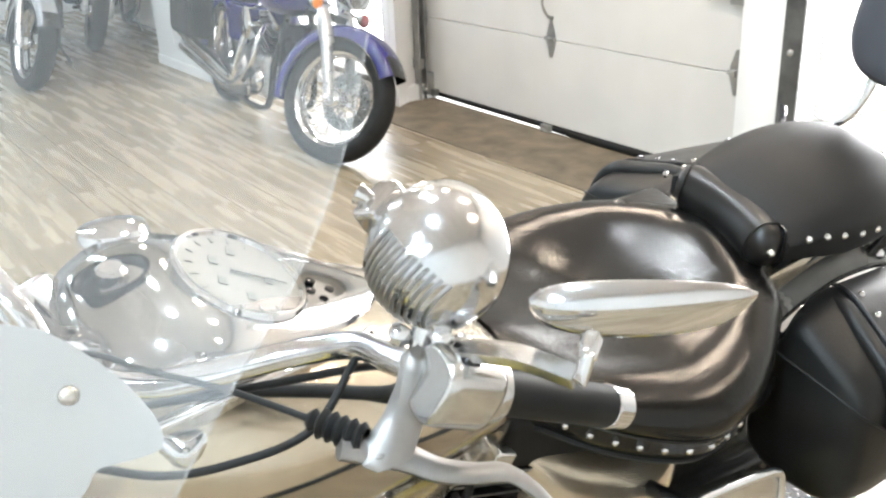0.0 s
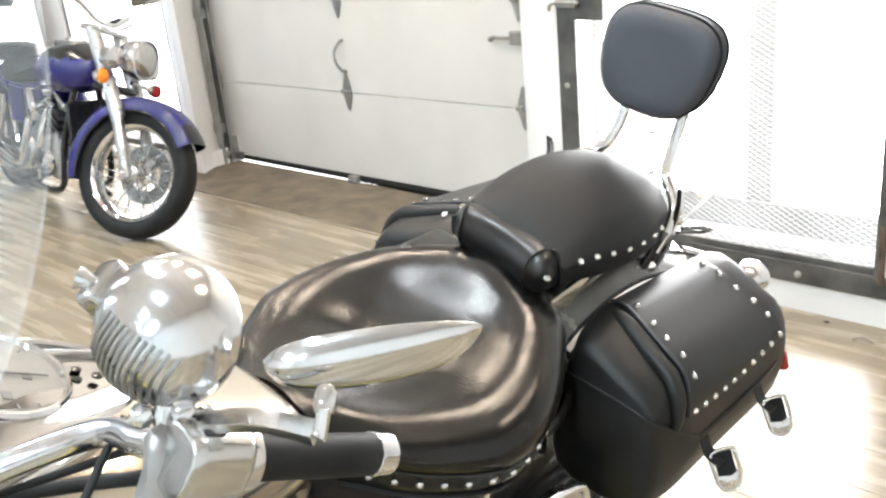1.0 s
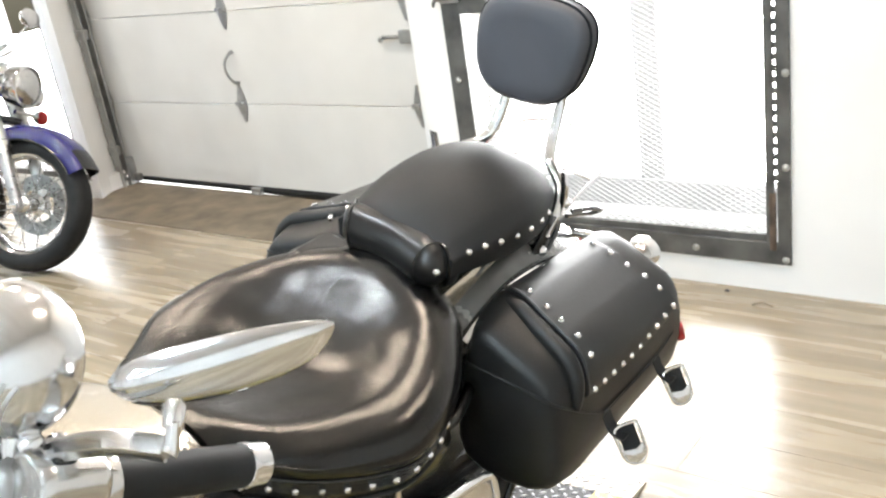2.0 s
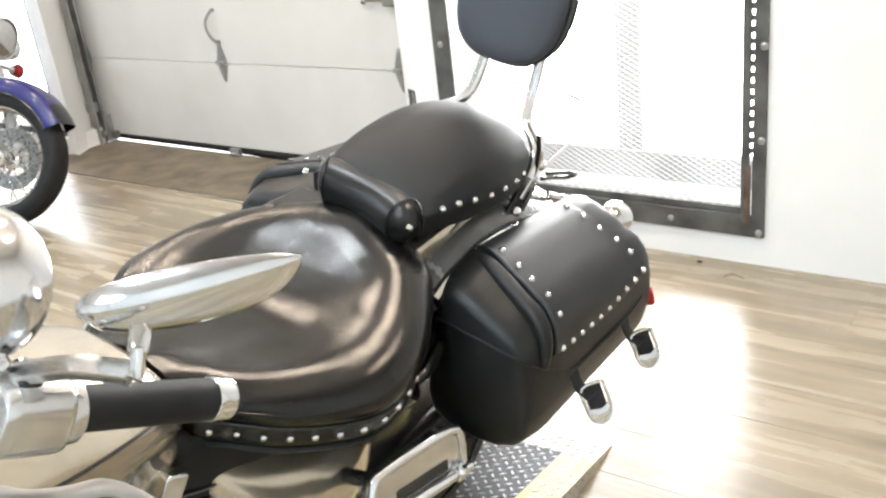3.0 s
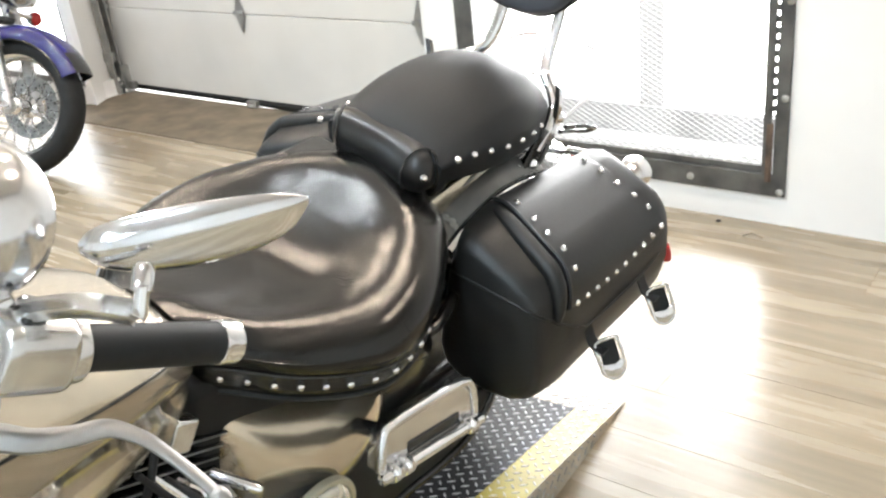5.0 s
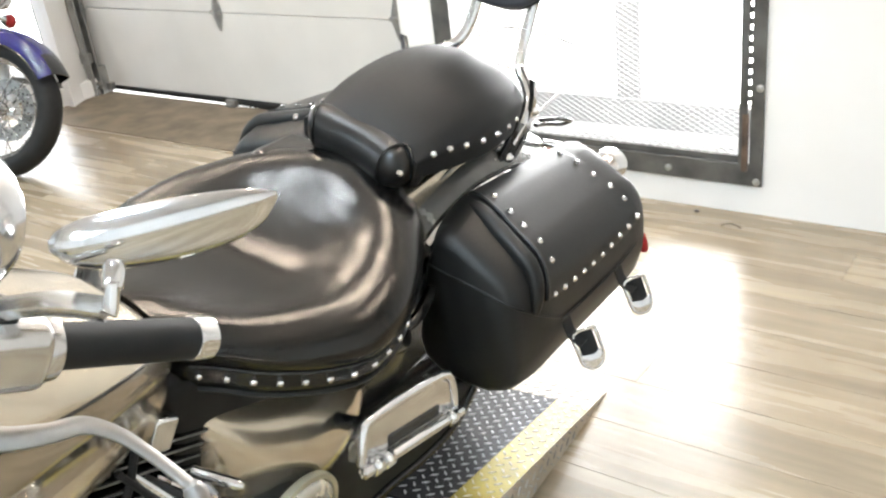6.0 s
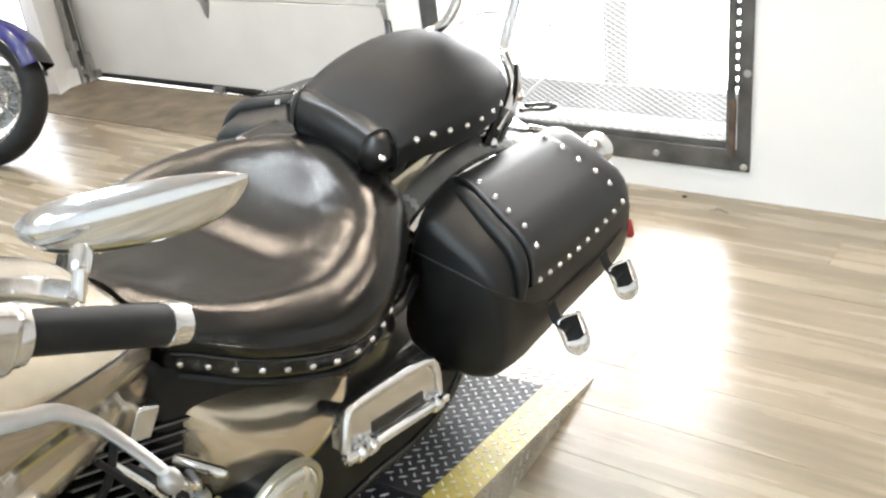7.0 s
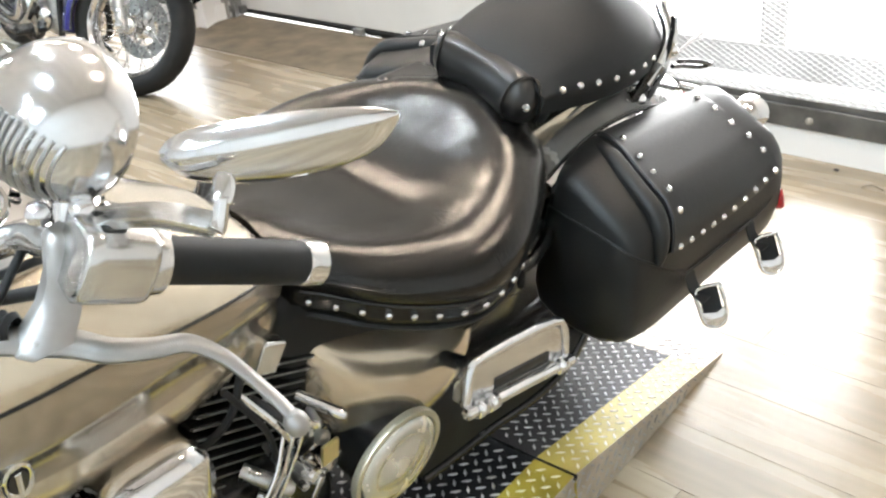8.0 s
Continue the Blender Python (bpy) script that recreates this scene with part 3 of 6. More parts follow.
def settle_pad(p):
    """The pillion pad sits level with the bags and a little to the near side."""
    u = p[0] if p[0] > 0 else p[0] * 0.72
    return Vector((u, p[1], p[2] + 0.02 * (u - 0.15)))


def seat_ring(v):
    hw, ws = seat_half(v), seat_low(v)
    at = [1.40, 1.48, 1.6, 1.7, 1.8, 1.9, 1.98]
    sh = soft(v, at, [0.787, 0.782, 0.774, 0.784, 0.802, 0.814, 0.795])
    mid = soft(v, at, [0.822, 0.814, 0.78, 0.765, 0.793, 0.846, 0.852])
    skirt = [(hw - 0.03, ws - 0.035), (hw - 0.004, ws - 0.022), (hw, ws), (hw - 0.002, ws + 0.018)]
    over = [(hw + 0.006, ws + 0.026), (hw + 0.013, ws + 0.046), (hw + 0.007, ws + (sh - ws) * 0.72), (hw * 0.95, ws + (sh - ws) * 0.92), (hw * 0.85, sh + 0.001), (hw * 0.71, sh + 0.007 + (mid - sh) * 0.15), (hw * 0.53, sh + 0.005 + (mid - sh) * 0.47), (hw * 0.35, sh + (mid - sh) * 0.8), (hw * 0.17, sh + (mid - sh) * 0.96), (0, mid)]
    half = skirt + [(p.x, p.z) for p in smoothed([(u, 0, w) for u, w in over], 3)][:-1]
    ring = [(0, v, mid)] + [(u, v, w) for u, w in half[::-1]] + [(0, v, ws - 0.035)] + [(-u, v, w) for u, w in half]
    return [settle(p, 0.22) for p in ring]


seat = part("rider_seat", loft(bmesh.new(), [seat_ring(v) for v in np.linspace(1.455, 1.96, 72)]), LEATHER, bike, "creased black leather saddle with chrome studs", angle=60)
spots = []
for s in (1, -1):
    line = [settle((s * seat_half(v), v, seat_low(v)), 0.22) for v in np.linspace(1.472, 1.95, 300)]
    run, last = 0.0, None
    for a, b in zip(line, line[1:]):
        run += (b - a).length
        if last is None or run - last > 0.0365:
            last = run
            d = (b - a).normalized()
            spots.append((a, d.cross(Vector((0, 0, s))) + Vector((0, 0, -0.1))))
studs(seat, spots)
for s in (1, -1):
    line = [settle((s * (seat_half(v) + 0.004), v, seat_low(v) + 0.021), 0.22) for v in np.linspace(1.462, 1.95, 40)]
    part("piping", tube(bmesh.new(), line, 0.0028, 6, 1), LEATHER, seat)
    line = [settle((s * (seat_half(v) - 0.008), v, seat_low(v) - 0.024), 0.22) for v in np.linspace(1.462, 1.95, 40)]
    part("skirt_edge", tube(bmesh.new(), line, 0.006, 6, 1), VINYL, seat)

# passenger's seat
PV = [1.93, 1.97, 2.03, 2.10, 2.18, 2.26, 2.33, 2.38, 2.405]
PU = [0.140, 0.150, 0.165, 0.172, 0.168, 0.150, 0.118, 0.078, 0.03]


def pad_ring(v):
    hw = soft(v, PV, PU)
    ws = soft(v, [1.93, 2.1, 2.25, 2.38], [0.872, 0.862, 0.85, 0.838])
    top = soft(v, [1.93, 1.97, 2.05, 2.15, 2.25, 2.32, 2.38], [0.89, 0.92, 0.953, 0.967, 0.95, 0.912, 0.862])
    half = [(hw - 0.02, ws - 0.03), (hw - 0.004, ws - 0.026), (hw, ws), (hw - 0.001, ws + (top - ws) * 0.22), (hw - 0.012, ws + (top - ws) * 0.4), (hw * 0.8, ws + (top - ws) * 0.63), (hw * 0.56, ws + (top - ws) * 0.84), (hw * 0.28, ws + (top - ws) * 0.965)]
    crown = [(p.x, p.z) for p in smoothed([(u, 0, w) for u, w in half[2:]] + [(0, 0, top)], 3)][:-1]
    half = half[:2] + crown
    ring = [(0, v, top)] + [(u, v, w) for u, w in half[::-1]] + [(0, v, ws - 0.03)] + [(-u, v, w) for u, w in half]
    return [settle_pad(p) for p in ring]


pillion = part("passenger_seat", loft(bmesh.new(), [pad_ring(v) for v in np.linspace(1.94, 2.405, 40)]), VINYL, bike, "smooth black pillion pad with chrome studs", angle=60)
spots = []
for s in (1, -1):
    for v in (1.975, 2.01, 2.049, 2.097, 2.146, 2.195, 2.24):
        ws = soft(v, [1.97, 2.01, 2.05, 2.1, 2.25, 2.38], [0.882, 0.882, 0.877, 0.869, 0.853, 0.84])
        spots.append((settle_pad((s * soft(v, PV, PU), v, ws)), (s, 0.1 if v < 2.2 else 0.5, 0.05)))
# front bolster, wrapped round the rider's back
def roll_mid(u):
    return Vector((u, 1.956 - 0.03 * (u / 0.14) ** 2 - 0.06 * u, 0.862 - 0.03 * u))


rings = []
for k in np.linspace(-1, 1, 33):
    c = roll_mid((0.131 if k > 0 else 0.098) * k)
    r = 0.041 * (1 - abs(k) ** 7) ** 0.5 + 0.001
    n = Vector((0.48 * k, 1, 0)).normalized()
    rings.append([c + n * math.cos(a) * r * 0.9 + Vector((0, 0, math.sin(a) * r * 1.02)) for a in np.linspace(0, 2 * math.pi, 20, endpoint=False)])
bolster = part("bolster", loft(bmesh.new(), rings), SMOOTH, pillion, "rounded black leather front roll", angle=70)
for s in (1, -1):
    c = roll_mid(0.104 if s > 0 else -0.078)
    n = Vector((0.42 * s, 1, 0)).normalized()
    ring = [c + n * math.cos(a) * 0.0368 + Vector((0, 0, math.sin(a) * 0.0416)) for a in np.linspace(0, 2 * math.pi, 21)]
    part("piping", tube(bmesh.new(), ring, 0.002, 6, 1), SMOOTH, pillion)
    spots.append((roll_mid(0.122 if s > 0 else -0.09) + Vector((0.016 * s, -0.026, 0.014)), (s * 0.75, -0.6, 0.25)))
# welted band that hugs the roll, and its cord
for name, dv, dw, r, flat, mat in (("piping", .02, .0345, .003, 1.0, LEATHER), ("seat_band", .038, .026, .0125, .62, VINYL)):
    line = [roll_mid(u) + Vector((0, dv, dw)) for u in np.linspace(-.07, .125, 15)] + [roll_mid(.132) + Vector((.003, dv, .012)), roll_mid(.134) + Vector((.002, dv, -.012)), roll_mid(.132) + Vector((-.004, dv, -.032))]
    part(name, tube(bmesh.new(), line, r, 10, 2, flat), mat, pillion)
studs(pillion, spots)


# saddlebags
def bag_fall(v, w):
    """The lid falls a little towards the rear."""
    return 0.03 * max(0.0, min(1.0, (v - 2.06) / .31)) * max(0.0, min(1.0, (w - .62) / .1))


def bag_profile(v):
    """Cross-section of a bag at a station, counter-clockwise from the inner top."""
    return [(u, w - bag_fall(v, w)) for u, w in bag_points]


bag_points = [(.17, .772), (.195, .780), (.225, .774), (.261, .759), (.298, .745), (.334, .731), (.356, .708), (.368, .68), (.380, .63), (.391, .57), (.388, .52), (.37, .492), (.335, .471), (.28, .46), (.22, .462), (.18, .48), (.162, .52), (.158, .6), (.16, .7)]


def bag_ring(v, s):
    e = min((v - 1.945) / 0.12, (2.462 - v) / 0.085)
    k = 1.0 if e >= 1 else 0.80 + 0.20 * (1 - (1 - max(e, 0)) ** 2.6) ** 0.5
    if v > 2.2 and e < 1:
        k = 0.88 + (k - 0.8) * 0.6
    return [(s * ((u - .275) * k + .275), v, (w - .62) * k + .62 - (0.012 * max(0, 2.05 - v) / 0.1)) for u, w in bag_profile(v)]


def flap_curve(v, s, lift):
    pts = [(.172, .776), (.195, .782), (.225, .776), (.261, .761), (.298, .747), (.334, .733), (.357, .709), (.369, .681), (.374, .66)]
    return [(s * (u + lift * 0.6), v, w + lift * 0.8) for u, w in pts]


def flap_v(f, q):
    """Station of a point of the flap: f from front to rear, q from the inner to the lower edge."""
    return (2.067 - .04 * q) * (1 - f) + (2.366 + .046 * q) * f


def saddlebag(s, shift=(0, 0, 0)):
    bag = part("saddlebag", loft(bmesh.new(), [bag_ring(v, s) for v in np.concatenate([np.linspace(1.945, 2.065, 14), np.linspace(2.09, 2.36, 9), np.linspace(2.375, 2.462, 8)])]), BAG, bike, "black leather saddlebag with a studded buckled flap", angle=60)
    bag.location = shift
    # flap: a separate skin, wider at its lower edge, with a turned rim
    q_of = [0.0, .09, .2, .33, .48, .62, .76, .9, 1.0]
    bm = bmesh.new()
    rings = []
    for f in np.concatenate([[-.008, 0], np.linspace(.04, .96, 14), [1, 1.008]]):
        lift = 0.0065 if 0 <= f <= 1 else 0.0
        drop = 0.022 * max(0, 1 - abs(f - .5) / .5) ** 0.5
        ring = []
        for (x, _, z), q in zip(flap_curve(0, s, lift), q_of):
            ring.append((x, flap_v(f, q), z - bag_fall(flap_v(f, q), z)))
        x, y, z = ring[-1]
        ring += [(x, y, z - drop), (x - s * 0.007, y, z - drop - 0.002)]
        rings.append(ring)
    loft(bm, rings, closed=False, caps=False)
    part("flap", bm, BAG, bag, "broad black flap with chrome studs", angle=60)
    edge = [Vector((x, flap_v(0, q), z - bag_fall(flap_v(0, q), z))) for (x, _, z), q in zip(flap_curve(0, s, 0.005), q_of)]
    part("flap_welt", tube(bmesh.new(), edge, 0.004, 6, 2), BAG, bag)
    ridge = [Vector((x - s * .003, flap_v(-.06, q) - .008 * q, z - .0115 - bag_fall(flap_v(0, q), z))) for (x, _, z), q in zip(flap_curve(0, s, 0.004), q_of)][1:]
    part("lid_ridge", tube(bmesh.new(), ridge, [.01, .016, .018, .018, .018, .016, .012, .006], 12, 3), BAG, bag, "puffed leather ridge beside the flap")
    spots = []
    for f, first in ((.06, .042), (.94, .03)):
        curve = smoothed([(x, flap_v(f, q), z - bag_fall(flap_v(f, q), z)) for (x, _, z), q in zip(flap_curve(0, s, 0.007), q_of)], 8)
        run, nxt = 0.0, first
        for a, b in zip(curve, curve[1:]):
            run += (b - a).length
            if run >= nxt and nxt < 0.2:
                nxt += 0.0385
                d = (b - a).normalized()
                spots.append((b, Vector((-d.z, 0, d.x)) * s if s > 0 else Vector((d.z, 0, -d.x)) * -1))
    for k in range(10):
        f = .06 + .88 * k / 9
        drop = 0.022 * max(0, 1 - abs(f - .5) / .5) ** 0.5
        spots.append((Vector((s * .3785, flap_v(f, 1), .672 - drop)), Vector((s, 0, 0.15))))
    spots += [(Vector((s * .205, 1.973, .752)), Vector((0.1 * s, -1, 0.5))), (Vector((s * .19, 1.965, .728)), Vector((0.05 * s, -1, 0.4)))]
    studs(bag, spots)
    # seam round the front panel
    seam = [Vector((s * u, 1.944, w)) for u, w in ((.178, .69), (.224, .688), (.279, .687), (.33, .684))]
    seam += [Vector((s * u, v, w)) for u, v, w in ((.352, 1.953, .676), (.366, 1.972, .665), (.377, 2.02, .633), (.386, 2.075, .603), (.389, 2.11, .592), (.389, 2.31, .590), (.385, 2.40, .60))]
    part("seam", tube(bmesh.new(), seam, 0.0024, 6, 5), BAG, bag)
    for v in (2.10, 2.315):
        bm = bmesh.new()
        path = [(s * .388, v, .585), (s * .402, v, .562), (s * .418, v, .555), (s * .432, v, .552)]
        rings = [[(x, y + dy, z + dz) for dy, dz in ((-0.014, -0.002), (0.014, -0.002), (0.014, 0.002), (-0.014, 0.002))] for x, y, z in smoothed(path, 4)]
        loft(bm, rings)
        part("strap", bm, VINYL, bag)
        # hanging tongue with a chrome frame and plate
        face = Vector((s * .62, -.62, .35)).normalized()
        down = Vector((s * .22, .28, -1))
        down = (down - down.dot(face) * face).normalized()
        side = face.cross(-down)
        m = Matrix.Translation((s * .438, v + .012, .537)) @ Matrix((face * s, side * s, -down)).transposed().to_4x4()
        part("strap_end", box(bmesh.new(), (-0.002, -0.017, -0.028), (0.002, 0.017, 0.035), 0.0015, m=m), VINYL, bag)
        bm = bmesh.new()
        loop = [m @ Vector(p) for p in ((0.004 * s, -0.021, 0.036), (0.004 * s, 0.021, 0.036), (0.004 * s, 0.023, 0.0), (0.004 * s, 0.019, -0.03), (0.004 * s, 0, -0.041), (0.004 * s, -0.019, -0.03), (0.004 * s, -0.023, 0.0), (0.004 * s, -0.021, 0.036))]
        tube(bm, loop, 0.0035, 8, 3)
        loft(bm, [[m @ Vector(p) for p in ((x, -0.019, -0.008), (x, -0.004, -0.014), (x, 0.019, -0.008), (x, 0.018, -0.03), (x, 0, -0.04), (x, -0.018, -0.03))] for x in (0.003 * s, 0.007 * s)])
        part("buckle", bm, CHROME, bag, "chrome strap buckle")
    bm = lathe(bmesh.new(), [(0.024, -.006), (0.027, 0.004), (0.022, 0.010), (0, 0.012)], Matrix.Translation((s * .380, 2.456, .57)) @ pose(0, 0, 0, 0, 70 * s, 35 * s) @ Matrix.Diagonal((0.9, 0.55, 1, 1)), 20)
    part("reflector", bm, RED, bag, "red side reflector")


saddlebag(1)
saddlebag(-1, (0.028, 0.03, 0.03))

# backrest
# black vinyl, its colour lifted to bluish grey for the window's veil of glare
PAD = varied(material("veiled_black_vinyl", (0.03, 0.03, 0.04), 0.5), (0.034, 0.036, 0.044), (0.05, 0.052, 0.062), 6.0, 5, 0.4, 400, (0.45, 0.6), depth=0.0004)
def pad_outline(k, y):
    pts = []
    for a in np.linspace(0, 2 * math.pi, 40, endpoint=False):
        c, s = math.cos(a), math.sin(a)
        x = math.copysign(abs(c) ** 0.58, c) * 0.122 * k
        z = math.copysign(abs(s) ** 0.62, s) * 0.099 * k
        x *= 1.0 - 0.12 * (z / 0.1) ** 2 + 0.1 * z / 0.1
        pts.append((x - 0.006, y + 0.2 * z + 0.25 * x * x, 1.098 + z))
    return pts


backrest = part("backrest", loft(bmesh.new(), [pad_outline(k, y) for k, y in ((0.6, 2.372), (0.85, 2.374), (0.95, 2.382), (0.99, 2.392), (0.985, 2.396), (1.0, 2.402), (1.0, 2.42), (0.97, 2.432), (0.8, 2.437))]), PAD, bike, "padded black vinyl backrest on chrome posts", angle=60)
part("piping", tube(bmesh.new(), [Vector(p) for p in pad_outline(1.005, 2.397)] + [Vector(pad_outline(1.005, 2.397)[0])], 0.003, 6, 1), VINYL, backrest)
part("piping", tube(bmesh.new(), [Vector(p) for p in pad_outline(1.0, 2.425)] + [Vector(pad_outline(1.0, 2.425)[0])], 0.0035, 6, 1), VINYL, backrest)
for s in (1, -1):
    post = [(s * .062, 2.43, 1.06), (s * .062, 2.425, 1.0), (s * .066, 2.40, .93), (s * .08, 2.372, .895), (s * .115, 2.345, .875), (s * .138, 2.318, .858), (s * .144, 2.29, .83), (s * .146, 2.25, .795)]
    part("post", tube(bmesh.new(), post, 0.0115, 14, 6), CHROME, backrest, "bent chrome post")
    strap = [(2.272, .834), (2.262, .812), (2.246, .79), (2.225, .772), (2.207, .757)]
    rings = [[(s * (.148 + dx), v + dv, w + dw) for dx, dv, dw in ((-.008, -.015, .008), (.006, -.016, .009), (.007, .014, -.008), (-.008, .014, -.008))] for v, w in strap]
    part("bracket", loft(bmesh.new(), rings), BLACK, backrest, "black mounting strap")
    edge = [(2.293, .916), (2.303, .885), (2.305, .853), (2.29, .802), (2.255, .766), (2.207, .741)]
    rings = [[(s * (.153 + dx), v + dv, w + dw) for dx, dv, dw in ((-.006, -.006, .003), (.004, -.006, .003), (.004, .008, -.004), (-.006, .008, -.004))] for v, w in edge]
    part("bracket_edge", loft(bmesh.new(), rings), CHROME, backrest, "flat chrome side plate")
    for v, w in ((2.315, .845), (2.235, .772), (2.185, .745)):
        part("bolt", lathe(bmesh.new(), [(0.011, 0), (0.011, 0.006), (0.006, 0.011), (0, 0.012)], aim((s * .151, v, w), (s, 0, 0.2)), 12), CHROME, backrest)

# luggage rack of thin chrome rods behind the backrest
rack = part("luggage_rack", tube(bmesh.new(), [(.13, 2.33, .80), (.135, 2.45, .83), (.13, 2.58, .85), (.10, 2.64, .855), (0, 2.66, .857), (-.10, 2.64, .855), (-.13, 2.58, .85), (-.135, 2.45, .83), (-.13, 2.33, .80)], 0.0036, 10, 5), CHROME, bike, "slim chrome luggage rack")
for u in (-.07, 0, .07):
    part("rod", tube(bmesh.new(), [(u, 2.37, .845), (u, 2.5, .845), (u, 2.65, .857)], 0.0026, 8), CHROME, rack)
part("cross_rod", tube(bmesh.new(), [(-.134, 2.47, .834), (0, 2.47, .84), (.134, 2.47, .834)], 0.0026, 8), CHROME, rack)
hook = [(.11, 2.44, .765), (.12, 2.50, .75), (.125, 2.555, .73), (.115, 2.57, .717), (.105, 2.55, .715), (.10, 2.49, .735), (.10, 2.44, .75)]
part("hook", tube(bmesh.new(), hook, 0.005, 8, 4), BLACK, bike, "black steel loop hook")

# rear fender, struts, lamps
STRUT = varied(material("dark_satin_strut", (0.1, 0.1, 0.1), 0.3, 0.6), (0.1, 0.1, 0.097), (0.15, 0.15, 0.145), 14.0, rough=(0.2, 0.32))
AX_R, AX_F, RAD = 2.235, 0.60, 0.32
DECK = 0.06
def fender_ring(a, r, hw, t=0.004, centre=(0, 0)):
    ca, sa = math.cos(a), math.sin(a)
    prof = [(-hw, -0.075), (-hw * 0.97, -0.03), (-hw * 0.78, -0.008), (-hw * 0.4, 0), (0, 0.002), (hw * 0.4, 0), (hw * 0.78, -0.008), (hw * 0.97, -0.03), (hw, -0.075)]
    out = [(u, centre[0] + (r + d) * ca, centre[1] + (r + d) * sa) for u, d in prof]
    inn = [(u * 0.96, centre[0] + (r + d - t) * ca, centre[1] + (r + d - t) * sa) for u, d in prof[::-1]]
    return out + inn


bm = loft(bmesh.new(), [fender_ring(a, 0.425, 0.132, centre=(2.215, 0.375)) for a in np.linspace(radians(-8), radians(172), 40)])
fender = part("rear_fender", bm, CHAMPAGNE, bike, "champagne painted rear fender", angle=50)
for s in (1, -1):
    rings = []
    for v in np.linspace(1.925, 2.31, 14):
        top = soft(v, [1.925, 2.04, 2.15, 2.24, 2.31], [.806, .817, .815, .80, .775])
        rings.append([(s * u, v, w) for u, w in ((.07, top - .09), (.128, top - .09), (.134, top - .05), (.133, top - .02), (.126, top - .004), (.11, top), (.07, top - .002))])
    part("fender_shoulder", loft(bmesh.new(), rings), CHAMPAGNE, fender, angle=50)
    rail = [(1.90, .735), (1.945, .762), (1.99, .784), (2.07, .803), (2.14, .804), (2.22, .793), (2.32, .765), (2.42, .72)]
    path = smoothed([(0, v, w) for v, w in rail], 6)
    rings = [[p + Vector((s * u, 0, dw)) for u, dw in ((.115, -.06), (.16, -.075), (.167, -.06), (.168, -.032), (.163, -.024), (.146, -.014), (.132, -.004), (.124, .001), (.115, -.004))] for p in path]
    part("fender_strut", loft(bmesh.new(), rings), STRUT, fender, "wide dark satin fender strut")
    part("strut_trim", tube(bmesh.new(), [p + Vector((s * .126, 0, .002)) for p in path], 0.0062, 8, 1), CHROME, fender, "chrome trim")
    part("strut_bead", tube(bmesh.new(), [p + Vector((s * .168, 0, -.026)) for p in path], 0.0025, 8, 1), BLACK, fender)
    rings = [[p + Vector((s * u, 0, dw)) for u, dw in ((.166, -.048), (.181, -.05), (.183, -.046), (.18, -.034), (.168, -.03))] for p in path if 1.945 < p.y < 2.3]
    part("bag_rail", loft(bmesh.new(), rings), CHROME, fender, "flat chrome bag rail")
    part("rail_bolt", tube(bmesh.new(), [(s * .185, 1.962, .728), (s * .187, 1.995, .742)], .005, 8), CHROME, fender)
    bm = lathe(bmesh.new(), [(0.008, -0.07), (0.02, -0.06), (0.033, -0.03), (0.036, 0.0), (0.034, 0.006), (0.03, 0.008)], Matrix.Translation((s * .255, 2.515, .69)) @ pose(0, 0, 0, -82), 24)
    lamp = part("rear_signal", bm, CHROME, bike, "round chrome rear turn signal")
    part("lens", lathe(bmesh.new(), [(0.031, 0.004), (0.026, 0.014), (0.012, 0.02), (0, 0.021)], Matrix.Translation((s * .255, 2.515, .69)) @ pose(0, 0, 0, -82), 24), AMBER, lamp)
    part("stalk", tube(bmesh.new(), [(s * .11, 2.47, .70), (s * .17, 2.49, .70), (s * .235, 2.5, .692)], 0.0085, 10), CHROME, lamp)
part("tail_lamp", box(bmesh.new(), (-.05, 2.60, .52), (.05, 2.66, .60), .015, 3), RED, bike, "red tail lamp")


